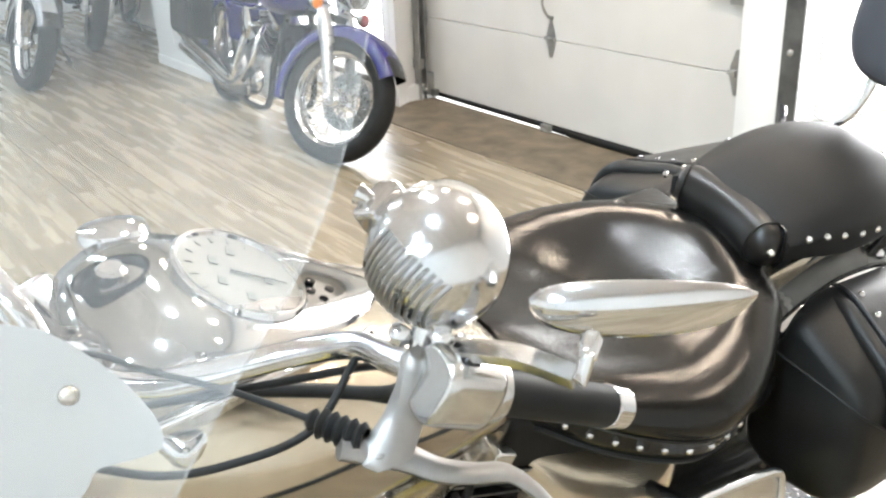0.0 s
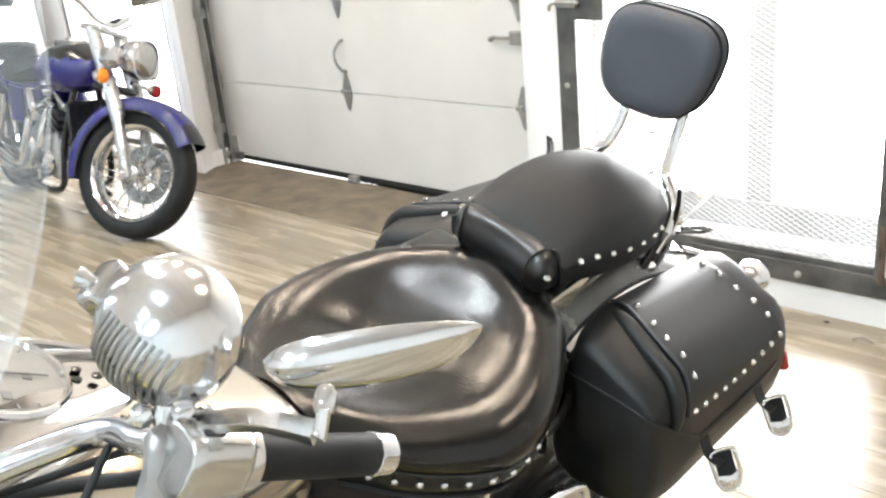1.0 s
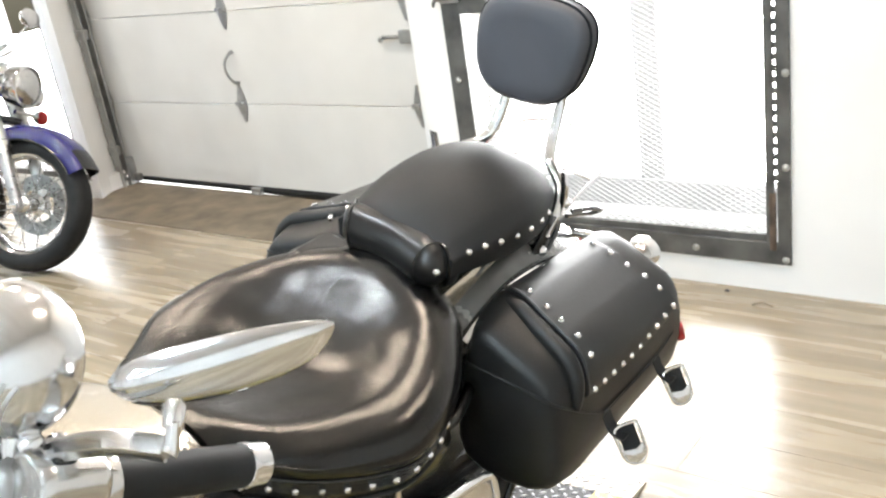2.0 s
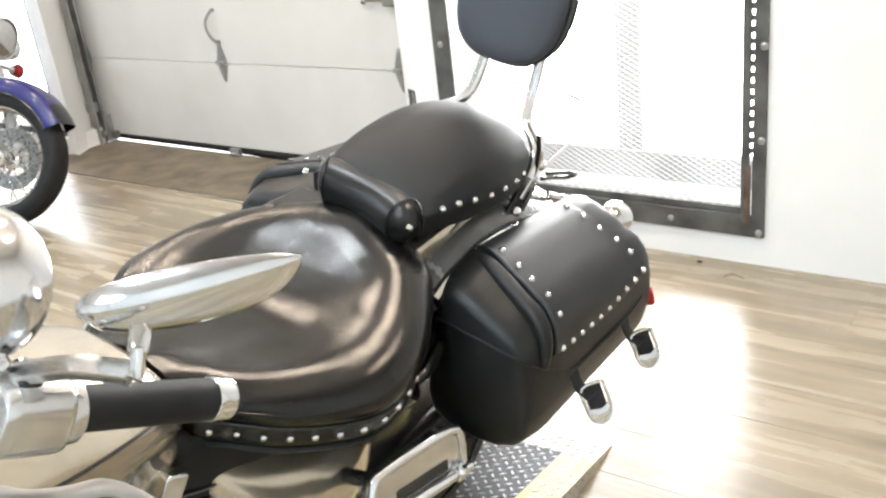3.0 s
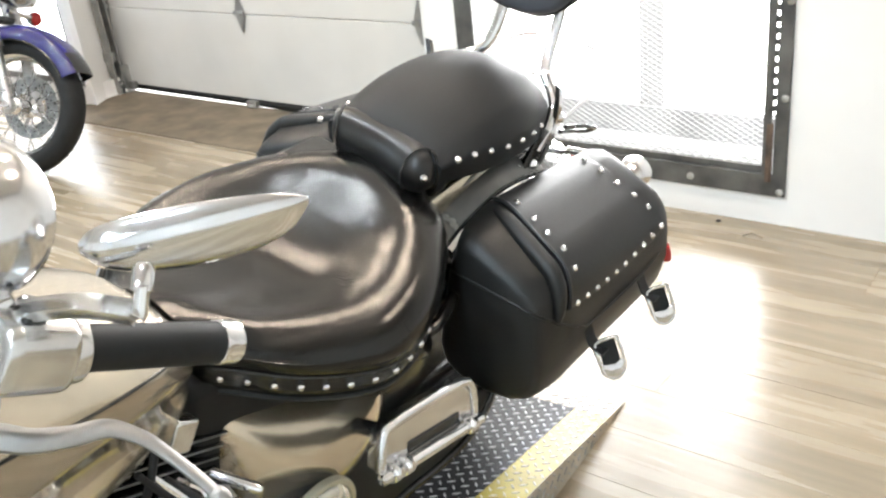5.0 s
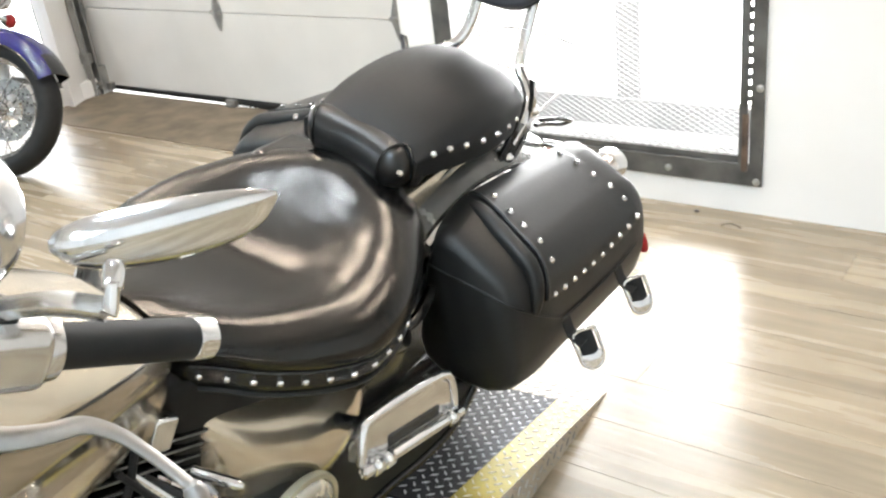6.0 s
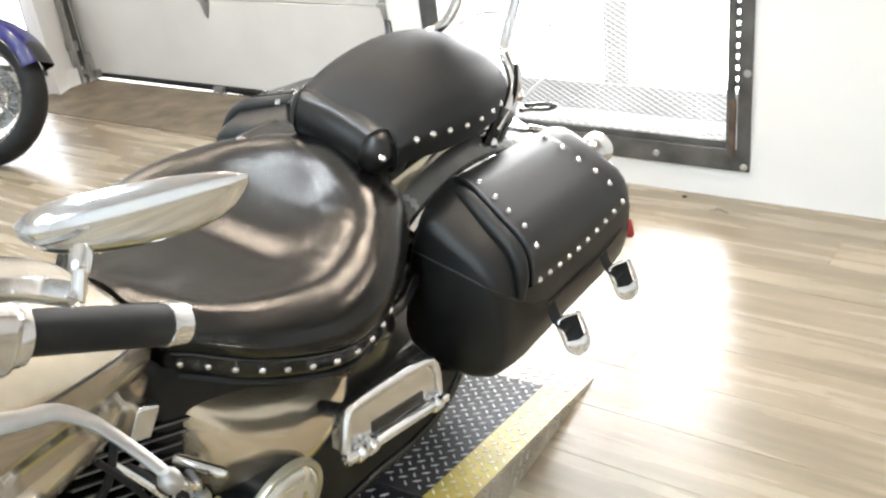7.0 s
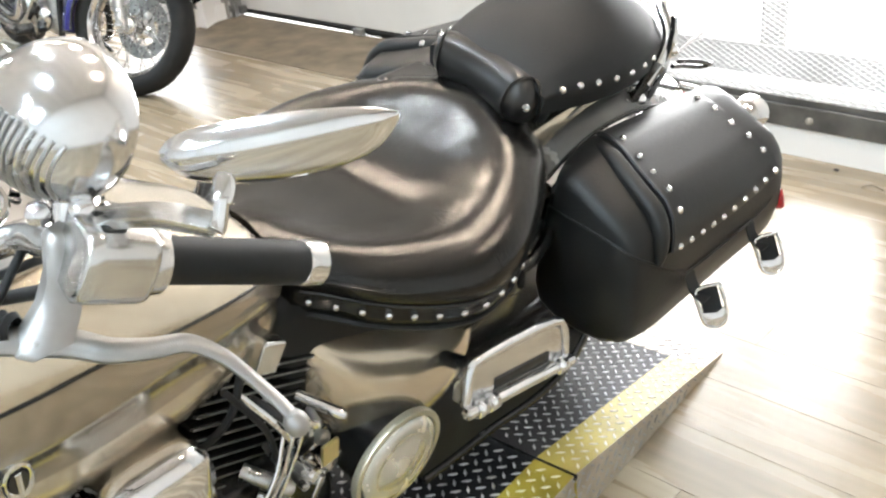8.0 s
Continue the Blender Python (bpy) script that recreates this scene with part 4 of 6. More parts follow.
def wheel(parent, at, r, width, turn=Matrix(), spokes=28):
    """A spoked wheel; its axle along x before the turn."""
    m = Matrix.Translation(at) @ turn @ pose(0, 0, 0, 0, 90)
    w = new("wheel")
    w.parent = parent
    h = width / 2
    part("tyre", lathe(bmesh.new(), [(r * .72, -h * .6), (r * .78, -h * .95), (r * .88, -h), (r * .95, -h * .8), (r * .99, -h * .45), (r, 0), (r * .99, h * .45), (r * .95, h * .8), (r * .88, h), (r * .78, h * .95), (r * .72, h * .6)], m, 56), RUBBER, w, "black tyre")
    part("rim", lathe(bmesh.new(), [(r * .75, -h * .62), (r * .765, -h * .7), (r * .75, -h * .74), (r * .70, -h * .6), (r * .67, -h * .25), (r * .665, 0), (r * .67, h * .25), (r * .70, h * .6), (r * .75, h * .74), (r * .765, h * .7), (r * .75, h * .62)], m, 56), CHROME, w, "chrome rim")
    part("hub", lathe(bmesh.new(), [(.012, -.085), (.03, -.08), (.05, -.06), (.05, -.05), (.03, -.04), (.03, .04), (.05, .05), (.05, .06), (.03, .08), (.012, .085)], m, 24), CHROME, w)
    sp = mesh_of("spoke", tube(bmesh.new(), [(0, 0, 0), (0, 0, 1)], .0028, 5), CHROME)
    for k in range(spokes):
        a = 2 * math.pi * k / spokes
        b = a + (0.35 if k % 4 < 2 else -0.35)
        z0 = .052 if k % 2 else -.052
        p0 = m @ Vector((.048 * math.cos(b), .048 * math.sin(b), z0))
        p1 = m @ Vector((r * .68 * math.cos(a), r * .68 * math.sin(a), z0 * .15))
        piece("spoke", sp, aim(p0, p1 - p0) @ Matrix.Diagonal((1, 1, (p1 - p0).length, 1)), w)
    return w, m


def brake_disc(parent, m, z, r):
    rings = [(r * .55, z - .0025), (r, z - .0025), (r, z + .0025), (r * .55, z + .0025), (r * .55, z - .0025)]
    d = part("brake_disc", lathe(bmesh.new(), rings, m, 48), GALV, parent, "drilled steel brake disc")
    hole = mesh_of("hole", lathe(bmesh.new(), [(.0045, -.0031), (.0045, .0031)], None, 8), BLACK)
    for k in range(36):
        a = 2 * math.pi * k / 36
        q = r * (.66, .78, .9)[k % 3]
        piece("hole", hole, m @ Matrix.Translation((q * math.cos(a), q * math.sin(a), z)), d)
    part("disc_carrier", lathe(bmesh.new(), [(.03, z), (.05, z + .004), (r * .57, z + .004), (r * .57, z - .004), (.03, z - .006)], m, 24), SATIN, parent)


wr, m = wheel(bike, (0, AX_R, RAD + DECK - 0.005), RAD, 0.17)
brake_disc(wr, m, -0.09, 0.13)

# fuel tank, reflections coloured into its flanks, and chrome console
TV = [0.86, 0.90, 0.96, 1.05, 1.15, 1.25, 1.33, 1.39, 1.425, 1.44]
TA = [0.05, 0.10, 0.145, 0.178, 0.186, 0.180, 0.166, 0.148, 0.128, 0.10]
TT = [0.90, 0.935, 0.965, 0.978, 0.965, 0.93, 0.89, 0.855, 0.835, 0.82]
TB = [0.85, 0.76, 0.705, 0.675, 0.668, 0.672, 0.68, 0.69, 0.705, 0.73]


def seam_w(v):
    return soft(v, [0.86, 1.0, 1.13, 1.23, 1.33, 1.41, 1.44], [0.80, 0.855, 0.868, 0.855, 0.835, 0.813, 0.80])


def ridge_w(v):
    """Height of the crease along the tank's flank."""
    return min(soft(v, [0.86, 0.96, 1.095, 1.224, 1.33, 1.44], [0.86, 0.80, 0.805, 0.812, 0.798, 0.772]), seam_w(v) - 0.01, soft(v, TV, TT) - 0.01)


def tank_ring(v):
    """One station of the tank; its first and seventeenth points lie on the two seams."""
    a, t, b = soft(v, TV, TA), soft(v, TV, TT), soft(v, TV, TB)
    c = max(ridge_w(v), b + 0.01)
    g0 = math.asin(min(0.95, max(0.03, (seam_w(v) - c) / (t - c))) ** (1 / 0.85))
    ring = []
    for g in [*np.linspace(g0, math.pi - g0, 17), math.pi - g0 / 2, *np.linspace(math.pi, 2 * math.pi, 21), 2 * math.pi + g0 / 2]:
        cu, su = math.cos(g), math.sin(g)
        if su > 0:
            u, w = math.copysign(abs(cu) ** 0.8, cu) * a, c + su ** 0.85 * (t - c)
        else:
            q = min(1.0, abs(g - 1.5 * math.pi) / (0.5 * math.pi))
            drop = soft(q, [0, .2, .38, .6, .8, .92, 1], [1, 1.0, .93, .62, .3, .1, 0])
            u, w = math.copysign(soft(q, [0, .2, .38, .6, .8, .92, 1], [0, .62, .84, .91, .925, .965, 1.0]) * a, cu), c - drop * (c - b)
        ring.append((u, v, w))
    return ring


bm = loft(bmesh.new(), [tank_ring(v) for v in np.linspace(0.862, 1.438, 60)])
tank = part("fuel_tank", bm, [CHAMPAGNE, BRONZE], bike, "champagne fuel tank, reflections coloured in as taupe flanks and lighter lower bands", angle=60)
# taupe stands for the reflected room, champagne low down for the reflected floor
for k, f in enumerate(tank.data.polygons):
    f.material_index = 0 if k % 40 < 16 or 20 < k % 40 < 35 else 1
for s in (1, -1):
    line = []
    for v in np.linspace(0.88, 1.432, 40):
        a, t, b = soft(v, TV, TA), soft(v, TV, TT), soft(v, TV, TB)
        c = max(ridge_w(v), b + 0.01)
        w = seam_w(v)
        su = min(1, abs((w - c) / ((t - c) if w > c else (c - b)))) ** (1 / 0.85)
        line.append((s * (a * math.sqrt(1 - su * su) ** 0.8 + 0.0015), v, w))
    part("pinstripe", tube(bmesh.new(), line, 0.002, 6, 1), BLACK, tank, "dark pinstripe")

em = aim((.171, 1.04, .766), (1, 0, -.12)) @ Matrix.Diagonal((.6, 1.1, 1, 1))
part("emblem", lathe(bmesh.new(), [(.028, -.004), (.029, .001), (.026, .003), (.022, .0025), (.019, .001)], em, 32), CHROME, tank, "oval chrome tank emblem")
part("emblem_field", lathe(bmesh.new(), [(.02, -.002), (.018, .0018), (0, .0022)], em, 28), BLACK, tank)
part("emblem_bar", box(bmesh.new(), (-.006, -.016, .0015), (.006, .016, .0045), .0015, 2, em), CHROME, tank)
bm = bmesh.new()
rings = []
for v in np.linspace(0.885, 1.275, 40):
    hw = soft(v, [0.885, 0.92, 1.0, 1.09, 1.17, 1.23, 1.275], [0.06, 0.105, 0.124, 0.120, 0.098, 0.066, 0.02])
    t = soft(v, [0.885, 0.93, 1.0, 1.09, 1.17, 1.23, 1.275], [0.975, 1.018, 1.033, 1.004, 0.972, 0.95, 0.93])
    b = soft(v, TV, TT) - 0.04
    ring = [(-hw * 1.08, v, b), (-hw, v, t - 0.034), (-hw * .88, v, t - 0.014), (-hw * .5, v, t - 0.002), (0, v, t), (hw * .5, v, t - 0.002), (hw * .88, v, t - 0.014), (hw, v, t - 0.034), (hw * 1.08, v, b)]
    rings.append([(u - .022, y, w) for u, y, w in ring])
loft(bm, rings)
console = part("console", bm, CONSOLE, bike, "mirror-chromed tank console", angle=60)
for k in (0, 8):
    part("console_bead", tube(bmesh.new(), [Vector(r[k]) + Vector((0, 0, .03)) for r in rings[1:]], .006, 10, 1), CHROME, console)
sm = aim((-.018, 1.092, 1.005), (.13, .42, 1)) @ Matrix.Scale(1.1, 4)
part("speedometer_ring", lathe(bmesh.new(), [(.064, -.03), (.073, -.004), (.0735, .003), (.0705, .0065), (.067, .006), (.0645, .001)], sm, 48), CHROME, console)
MARK = material("dial_print", (0.13, 0.12, 0.11), 0.6)
DIAL = varied(material("dial_face", (0.5, 0.47, 0.42), 0.5), (0.16, 0.145, 0.125), (0.2, 0.185, 0.16), 20)
part("dial", lathe(bmesh.new(), [(.0, .0025), (.0655, .002), (.0655, .0005), (0, .0005)], sm, 40), DIAL, console, "cream speedometer dial")
TICK = mesh_of("tick", box(bmesh.new(), (.051, -.0009, .0022), (.059, .0009, .0032)), MARK, False)
for k in range(13):
    piece("tick", TICK, sm @ Matrix.Rotation(radians(-35 + k * 20.8), 4, "Z"), console)
FIGURE = mesh_of("figure_bar", box(bmesh.new(), (-.006, -.0045, .0022), (.006, .0045, .0034)), MARK, False)
for x, y in ((-.036, -.006), (-.02, .022), (.012, .028), (.036, .006), (0, -.03)):
    piece("figure_bar", FIGURE, sm @ Matrix.Translation((x, y, 0)), console)
bm = bmesh.new()
loft(bm, [[sm @ Vector(p) for p in ((-.0018, .012, z), (.0018, .012, z), (.0006, -.05, z), (-.0006, -.05, z))] for z in (.0045, .006)])
part("needle", bm, MARK, console)
# ignition switch well and lamps
part("ignition_well", lathe(bmesh.new(), [(.034, .002), (.036, .008), (.032, .008), (.028, .001), (.0, .0005)], Matrix.Translation((-.045, .962, 1.026)) @ pose(0, 0, 0, 8) @ Matrix.Diagonal((.82, 1.15, 1, 1)), 28), BLACK, console)
part("ignition_switch", lathe(bmesh.new(), [(.016, 0), (.016, .018), (.012, .022), (0, .022)], Matrix.Translation((-.045, .962, 1.022)), 20), CHROME, console)
for u, v in ((-.012, 1.178), (.004, 1.17), (.012, 1.19)):
    part("indicator", lathe(bmesh.new(), [(.006, 0), (.006, .003), (0, .004)], Matrix.Translation((u, v, .970)) @ pose(0, 0, 0, -18), 12), BLACK, console)
cap = part("fuel_cap", lathe(bmesh.new(), [(.03, -.02), (.036, 0), (.038, .012), (.034, .022), (.02, .027), (0, .028)], Matrix.Translation((-.15, 1.0, .992)) @ pose(0, 0, 0, 0, -14) @ Matrix.Scale(1.12, 4), 30), CHROME, bike, "chrome fuel cap")

# side covers
for s in (1, -1):
    rings = []
    for v in np.linspace(1.455, 1.88, 44):
        k = (v - 1.455) / 0.425
        depth = s * (.09 + .115 * math.sin(math.pi * min(1, k * 1.05)) ** 0.55)
        top = soft(v, [1.455, 1.5, 1.6, 1.76, 1.88], [.69, .65, .592, .545, .525])
        low = soft(v, [1.455, 1.488, 1.53, 1.595, 1.70, 1.80, 1.88], [.51, .435, .39, .365, .37, .41, .47])
        ring = [(s * .06, v, low)]
        for q in np.linspace(0, 1, 30):
            bulge = soft(q, [0, .05, .15, .3, .45, .58, .72, .86, 1], [.55, .72, .87, .97, 1, .97, .88, .68, .35])
            ring.append((s * .06 + (depth - s * .06) * bulge, v, low + (top - low) * q))
        rings.append(ring + [(s * .06, v, top)])
    part("side_cover", loft(bmesh.new(), rings), CHAMPAGNE, bike, "bulged champagne side cover", angle=60)
# seat base, deepened so its black stands for the seat's reflection in the covers
part("seat_base_dark_band", box(bmesh.new(), (-.12, 1.42, .5), (.12, 2.05, .72), .02), RUBBER, bike)
part("seat_pan", box(bmesh.new(), (-.17, 1.86, .70), (.11, 1.985, .815), .02), BLACK, bike)

# engine
engine = part("engine", box(bmesh.new(), (-.15, 1.0, .22), (.15, 1.52, .48), .05, 4), BLACK, bike, "black and chrome V-twin engine")
for name, base, lean in (("front_cylinder", 1.17, -24), ("rear_cylinder", 1.30, 24)):
    m = Matrix.Translation((0, base, .45)) @ pose(0, 0, 0, -lean)
    cyl = part(name, lathe(bmesh.new(), [(.075, 0), (.078, .22), (.05, .24)], m, 28), BLACK, engine)
    for k in range(11):
        fin = box(bmesh.new(), (-.125, -.1, .02 + k * .02), (.125, .1, .0265 + k * .02), .003, m=m)
        part("fin", fin, BLACK, cyl)
        part("fin_edge", tube(bmesh.new(), [m @ Vector((.1255, -.094, .023 + k * .02)), m @ Vector((.1255, .094, .023 + k * .02))], .0014, 6), DISC, cyl)
    part("rocker_cover", box(bmesh.new(), (-.1, -.09, .235), (.1, .09, .275), .02, 3, m), CHROME, cyl)
# plug lead and chrome cap between the cylinders
part("plug_cap", box(bmesh.new(), (-.013, -.02, -.026), (.013, .02, .026), .006, 3, Matrix.Translation((.145, 1.38, .70)) @ pose(0, 0, 0, -25)), POLISHED, engine)
part("plug_lead", tube(bmesh.new(), [(.15, 1.34, .72), (.17, 1.30, .66), (.16, 1.25, .62)], .006, 8), RUBBER, engine)
# chrome left covers
rings = []
for k, x in ((1.0, .14), (1.0, .195), (.93, .212), (.7, .222), (.3, .226)):
    rings.append([(x, 1.175 + math.copysign(abs(math.cos(a)) ** 0.6, math.cos(a)) * .075 * k, .622 + math.copysign(abs(math.sin(a)) ** 0.6, math.sin(a)) * .075 * k) for a in np.linspace(0, 2 * math.pi, 32, endpoint=False)])
part("air_cover", loft(bmesh.new(), rings), CHROME, engine, "polished rounded chrome cover")
YELLOWED = varied(material("yellowed_rim", (0.6, 0.56, 0.36), 0.3, 0.6), (0.5, 0.46, 0.33), (0.66, 0.62, 0.5), 9)
PEARL = varied(material("pale_alloy", (0.7, 0.68, 0.62), 0.26, 0.7), (0.6, 0.58, 0.52), (0.74, 0.72, 0.66), 22, rough=(0.18, 0.34))
GOLD = varied(material("yellowed_alloy", (0.6, 0.5, 0.22), 0.3, 0.7), (0.5, 0.42, 0.18), (0.66, 0.56, 0.3), 12)
dm = Matrix.Translation((.205, 1.563, .402)) @ pose(0, 0, 0, 0, 90)
part("drive_case", lathe(bmesh.new(), [(.066, -.08), (.07, .0), (.086, .014), (.086, .022)], dm, 40), BLACK, engine)
part("drive_cover", lathe(bmesh.new(), [(.086, .012), (.0935, .012), (.0945, .016), (.0945, .022), (.0935, .0245), (.0845, .025), (.0835, .019)], dm, 44), YELLOWED, engine, "round chrome-rimmed drive cover")
part("drive_cap", lathe(bmesh.new(), [(.085, .016), (.083, .023), (.074, .031), (.064, .033), (.055, .031), (.044, .032), (.032, .038), (.012, .040), (0, .040)], dm, 40), PEARL, engine)
for k, (v, w, r) in enumerate(((1.44, .52, .014), (1.415, .46, .017), (1.40, .575, .010), (1.455, .57, .009), (1.35, .50, .012), (1.37, .44, .011))):
    part("engine_fitting", lathe(bmesh.new(), [(r, -.05), (r, .02), (r * .7, .028), (0, .03)], Matrix.Translation((.165 + .006 * k, v, w)) @ pose(0, 0, 0, 0, 80 + 6 * k, 8 * k), 16), CHROME if k % 2 else SATIN, engine)
part("yellow_tag", box(bmesh.new(), (.2, 1.425, .485), (.206, 1.455, .525), .001), GOLD, engine)
for k in range(4):
    part("hose", tube(bmesh.new(), [(.16, 1.30 + .02 * k, .70 - .02 * k), (.19 + .008 * k, 1.34 + .015 * k, .62), (.185, 1.36 + .03 * k, .53), (.15, 1.40, .46)], .005 + .001 * (k % 2), 8), CHROME if k % 2 else RUBBER, engine)
for k in range(3):
    part("control_rod", tube(bmesh.new(), [(.2, 1.36 + .02 * k, .60), (.215, 1.32, .53 - .02 * k), (.2, 1.24 - .02 * k, .44)], .0032, 8), CHROME, engine)
# small bolts and brackets crowded beside the drive cover
rng = random.Random(8)
for k in range(16):
    at = Vector((rng.uniform(.165, .205), rng.uniform(1.36, 1.475), rng.uniform(.41, .57)))
    if k % 3:
        r = rng.uniform(.004, .008)
        part("engine_bolt", lathe(bmesh.new(), [(r, -.03), (r, .004), (r * .6, .007), (0, .007)], aim(at, (1, rng.uniform(-.3, .3), rng.uniform(-.2, .4))), 8), (CHROME, SATIN)[k % 2], engine)
    else:
        m = Matrix.Translation(at) @ pose(0, 0, 0, rng.uniform(-60, 60), rng.uniform(-20, 20), rng.uniform(-30, 30))
        part("engine_bracket", box(bmesh.new(), (-.003, -.022, -.008), (.003, .022, .008), .002, 2, m), (POLISHED, BLACK)[k % 2], engine)
# frame rails, swing arm, pipes
for s in (1, -1):
    part("frame_rail", tube(bmesh.new(), [(s * .03, .9, .88), (s * .10, 1.0, .60), (s * .13, 1.05, .26), (s * .14, 1.3, .20), (s * .15, 1.62, .24), (s * .13, 1.75, .45), (s * .12, 1.9, .68), (s * .12, 2.2, .73)], .017, 10), BLACK, bike)
    part("swing_arm", tube(bmesh.new(), [(s * .12, 1.68, .32), (s * .135, 1.95, .31), (s * .13, AX_R, RAD + DECK)], .025, 10), BLACK, bike)
    part("shock", tube(bmesh.new(), [(s * .15, 1.80, .50), (s * .155, 1.92, .58), (s * .15, 2.0, .66)], .022, 12), BLACK, bike)
    part("shock_end", tube(bmesh.new(), [(s * .152, 1.84, .53), (s * .153, 1.87, .55)], .027, 12), CHROME, bike)
for k in (0, 1):
    part("exhaust_pipe", tube(bmesh.new(), [(-.12, 1.12 + .2 * k, .60), (-.19, 1.06 + .26 * k, .5), (-.2, 1.2 + .2 * k, .30 + .06 * k), (-.2, 1.7, .26 + .08 * k), (-.21, 2.5, .28 + .09 * k)], [.022, .022, .024, .036, .04], 16), CHROME, bike)
# belt guard
part("belt_guard", tube(bmesh.new(), [(.14, 1.60, .40), (.155, 1.8, .42), (.15, 2.05, .38), (.14, 2.25, .33)], [.03, .04, .035, .02], 10, 6, .35), BLACK, bike)
part("side_stand", tube(bmesh.new(), [(.15, 1.28, .2), (.24, 1.36, .10), (.36, 1.42, -.02)], .012, 10), BLACK, bike)

# passenger's floorboard on the near side and its bracket
def floorboard(s):
    m = Matrix.Translation((s * .31, 1.711, .586)) @ pose(0, 0, 0, -11, -16 * s, 0)
    bm = bmesh.new()
    face = ((-.118, -.028), (-.111, .024), (-.085, .037), (.075, .041), (.108, .02), (.113, -.028))
    loft(bm, [[m @ Vector((x, y * k, z * k)) for y, z in face] for x, k in ((-.016, .92), (-.013, 1), (.011, 1), (.016, .93))])
    board = part("passenger_floorboard", bm, POLISHED, bike, "folded chrome passenger floorboard", angle=30)
    loop = [m @ Vector((s * .014, y, z)) for y, z in face]
    part("rim", tube(bmesh.new(), loop, .0085, 10, 3), CHROME_SOFT, board)
    part("hinge_bar", tube(bmesh.new(), [m @ Vector((s * .024, -.128, -.034)), m @ Vector((s * .024, .12, -.034))], .009, 12), CHROME, board)
    part("slot", box(bmesh.new(), (s * .0145 - .004, -.06, -.024), (s * .0145 + .004, .07, -.004), .003, 2, m), BLACK, board)
    for y in (-.1, -.075, .09):
        part("clamp", tube(bmesh.new(), [m @ Vector((s * .024, y - .009, -.034)), m @ Vector((s * .024, y + .009, -.034))], .0135, 12), CHROME, board)
    part("arm", tube(bmesh.new(), [m @ Vector((s * -.01, 0.02, -.045)), (s * .22, 1.70, .52), (s * .14, 1.72, .47)], .014, 10), BLACK, board)


floorboard(1)
floorboard(-1)
# black rail and fittings between seat, board and bag
for pts, r, mat in (([(.17, 1.86, .66), (.2, 1.82, .64), (.215, 1.76, .65), (.21, 1.72, .67)], .013, BLACK), ([(.2, 1.80, .62), (.215, 1.87, .635), (.19, 1.95, .64)], .011, BLACK), ([(.215, 1.78, .665), (.225, 1.80, .66)], .009, CHROME)):
    part("fitting", tube(bmesh.new(), pts, r, 10), mat, bike)

part("rear_frame_cover", loft(bmesh.new(), [[(u, v, .42 + .1 * (v - 1.76)), (u, v, .70)] + [(u - .07, v, .70), (u - .07, v, .40)] for u, v in ((.10, 1.74), (.155, 1.79), (.165, 1.9), (.16, 2.0))]), BLACK, bike, "black frame cover under the seat")
low_edge = [(1.66, .24), (1.75, .232), (1.85, .228), (1.956, .212), (2.053, .216), (2.11, .25), (2.146, .308)]
part("lower_guard", loft(bmesh.new(), [[(.17, v, w), (.2, v, w), (.2, v, max(.44 - .3 * (v - 1.66), w + .02)), (.17, v, max(.44 - .3 * (v - 1.66), w + .02))] for v, w in low_edge]), RUBBER, bike, "black guard over the drive belt")
part("guard_tube", tube(bmesh.new(), [(.2, v, w) for v, w in low_edge], .011, 10, 4), BLACK, bike)
part("reservoir", lathe(bmesh.new(), [(.0, -.035), (.026, -.034), (.029, -.028), (.029, .022), (.024, .028), (.02, .034), (0, .035)], Matrix.Translation((.212, 1.795, .635)) @ pose(0, 0, 0, 60, 10), 24), BLACK, bike, "black round reservoir")

# ---- handlebar and controls ----
bar_ob = part("handlebar", tube(bmesh.new(), [(.03, .87, 1.03), (.09, .885, 1.035), (.145, .935, 1.045), (.19, 1.03, 1.072), (.24, 1.075, 1.105), (.30, 1.075, 1.135), (.345, 1.08, 1.152), (.373, 1.112, 1.144)], .0127, 14, 8), CHROME_SOFT, bike, "chrome pull-back handlebar")
part("handlebar_right", tube(bmesh.new(), [(.03, .87, 1.03), (.0, .858, 1.065), (-.08, .82, 1.10), (-.22, .72, 1.12), (-.36, .66, 1.13), (-.5, .68, 1.12), (-.58, .74, 1.09)], .0127, 14, 8), CHROME, bar_ob)
part("right_grip", tube(bmesh.new(), [(-.5, .68, 1.12), (-.58, .74, 1.09)], .0185, 16), RUBBER, bar_ob)
for s in (1, -1):
    part("riser", tube(bmesh.new(), [(s * .04 + .01, .90, .95), (s * .042 + .015, .885, 1.0), (s * .045 + .02, .875 + .01 * s, 1.04)], .017, 14), CHROME, bar_ob)
G0, G1 = Vector((.373, 1.110, 1.145)), Vector((.402, 1.2515, 1.082))
gd = (G1 - G0).normalized()
grip = part("grip", tube(bmesh.new(), [G0, G0.lerp(G1, .5), G0.lerp(G1, .86)], .0185, 24, 6), RUBBER, bar_ob, "black rubber grip with chrome end")
part("grip_end", lathe(bmesh.new(), [(.017, 0), (.0193, .001), (.0196, .004), (.0188, .009), (.0188, .016), (.0185, .02), (.015, .023), (0, .0235)], aim(G0.lerp(G1, .85), gd), 28), CHROME, grip, "chrome grip end")
part("grip_collar", lathe(bmesh.new(), [(.02, -.004), (.0235, -.002), (.0235, .004), (.02, .006)], aim(G0, gd), 28), CHROME, grip)
hm = aim(G0 - gd * .055, gd)
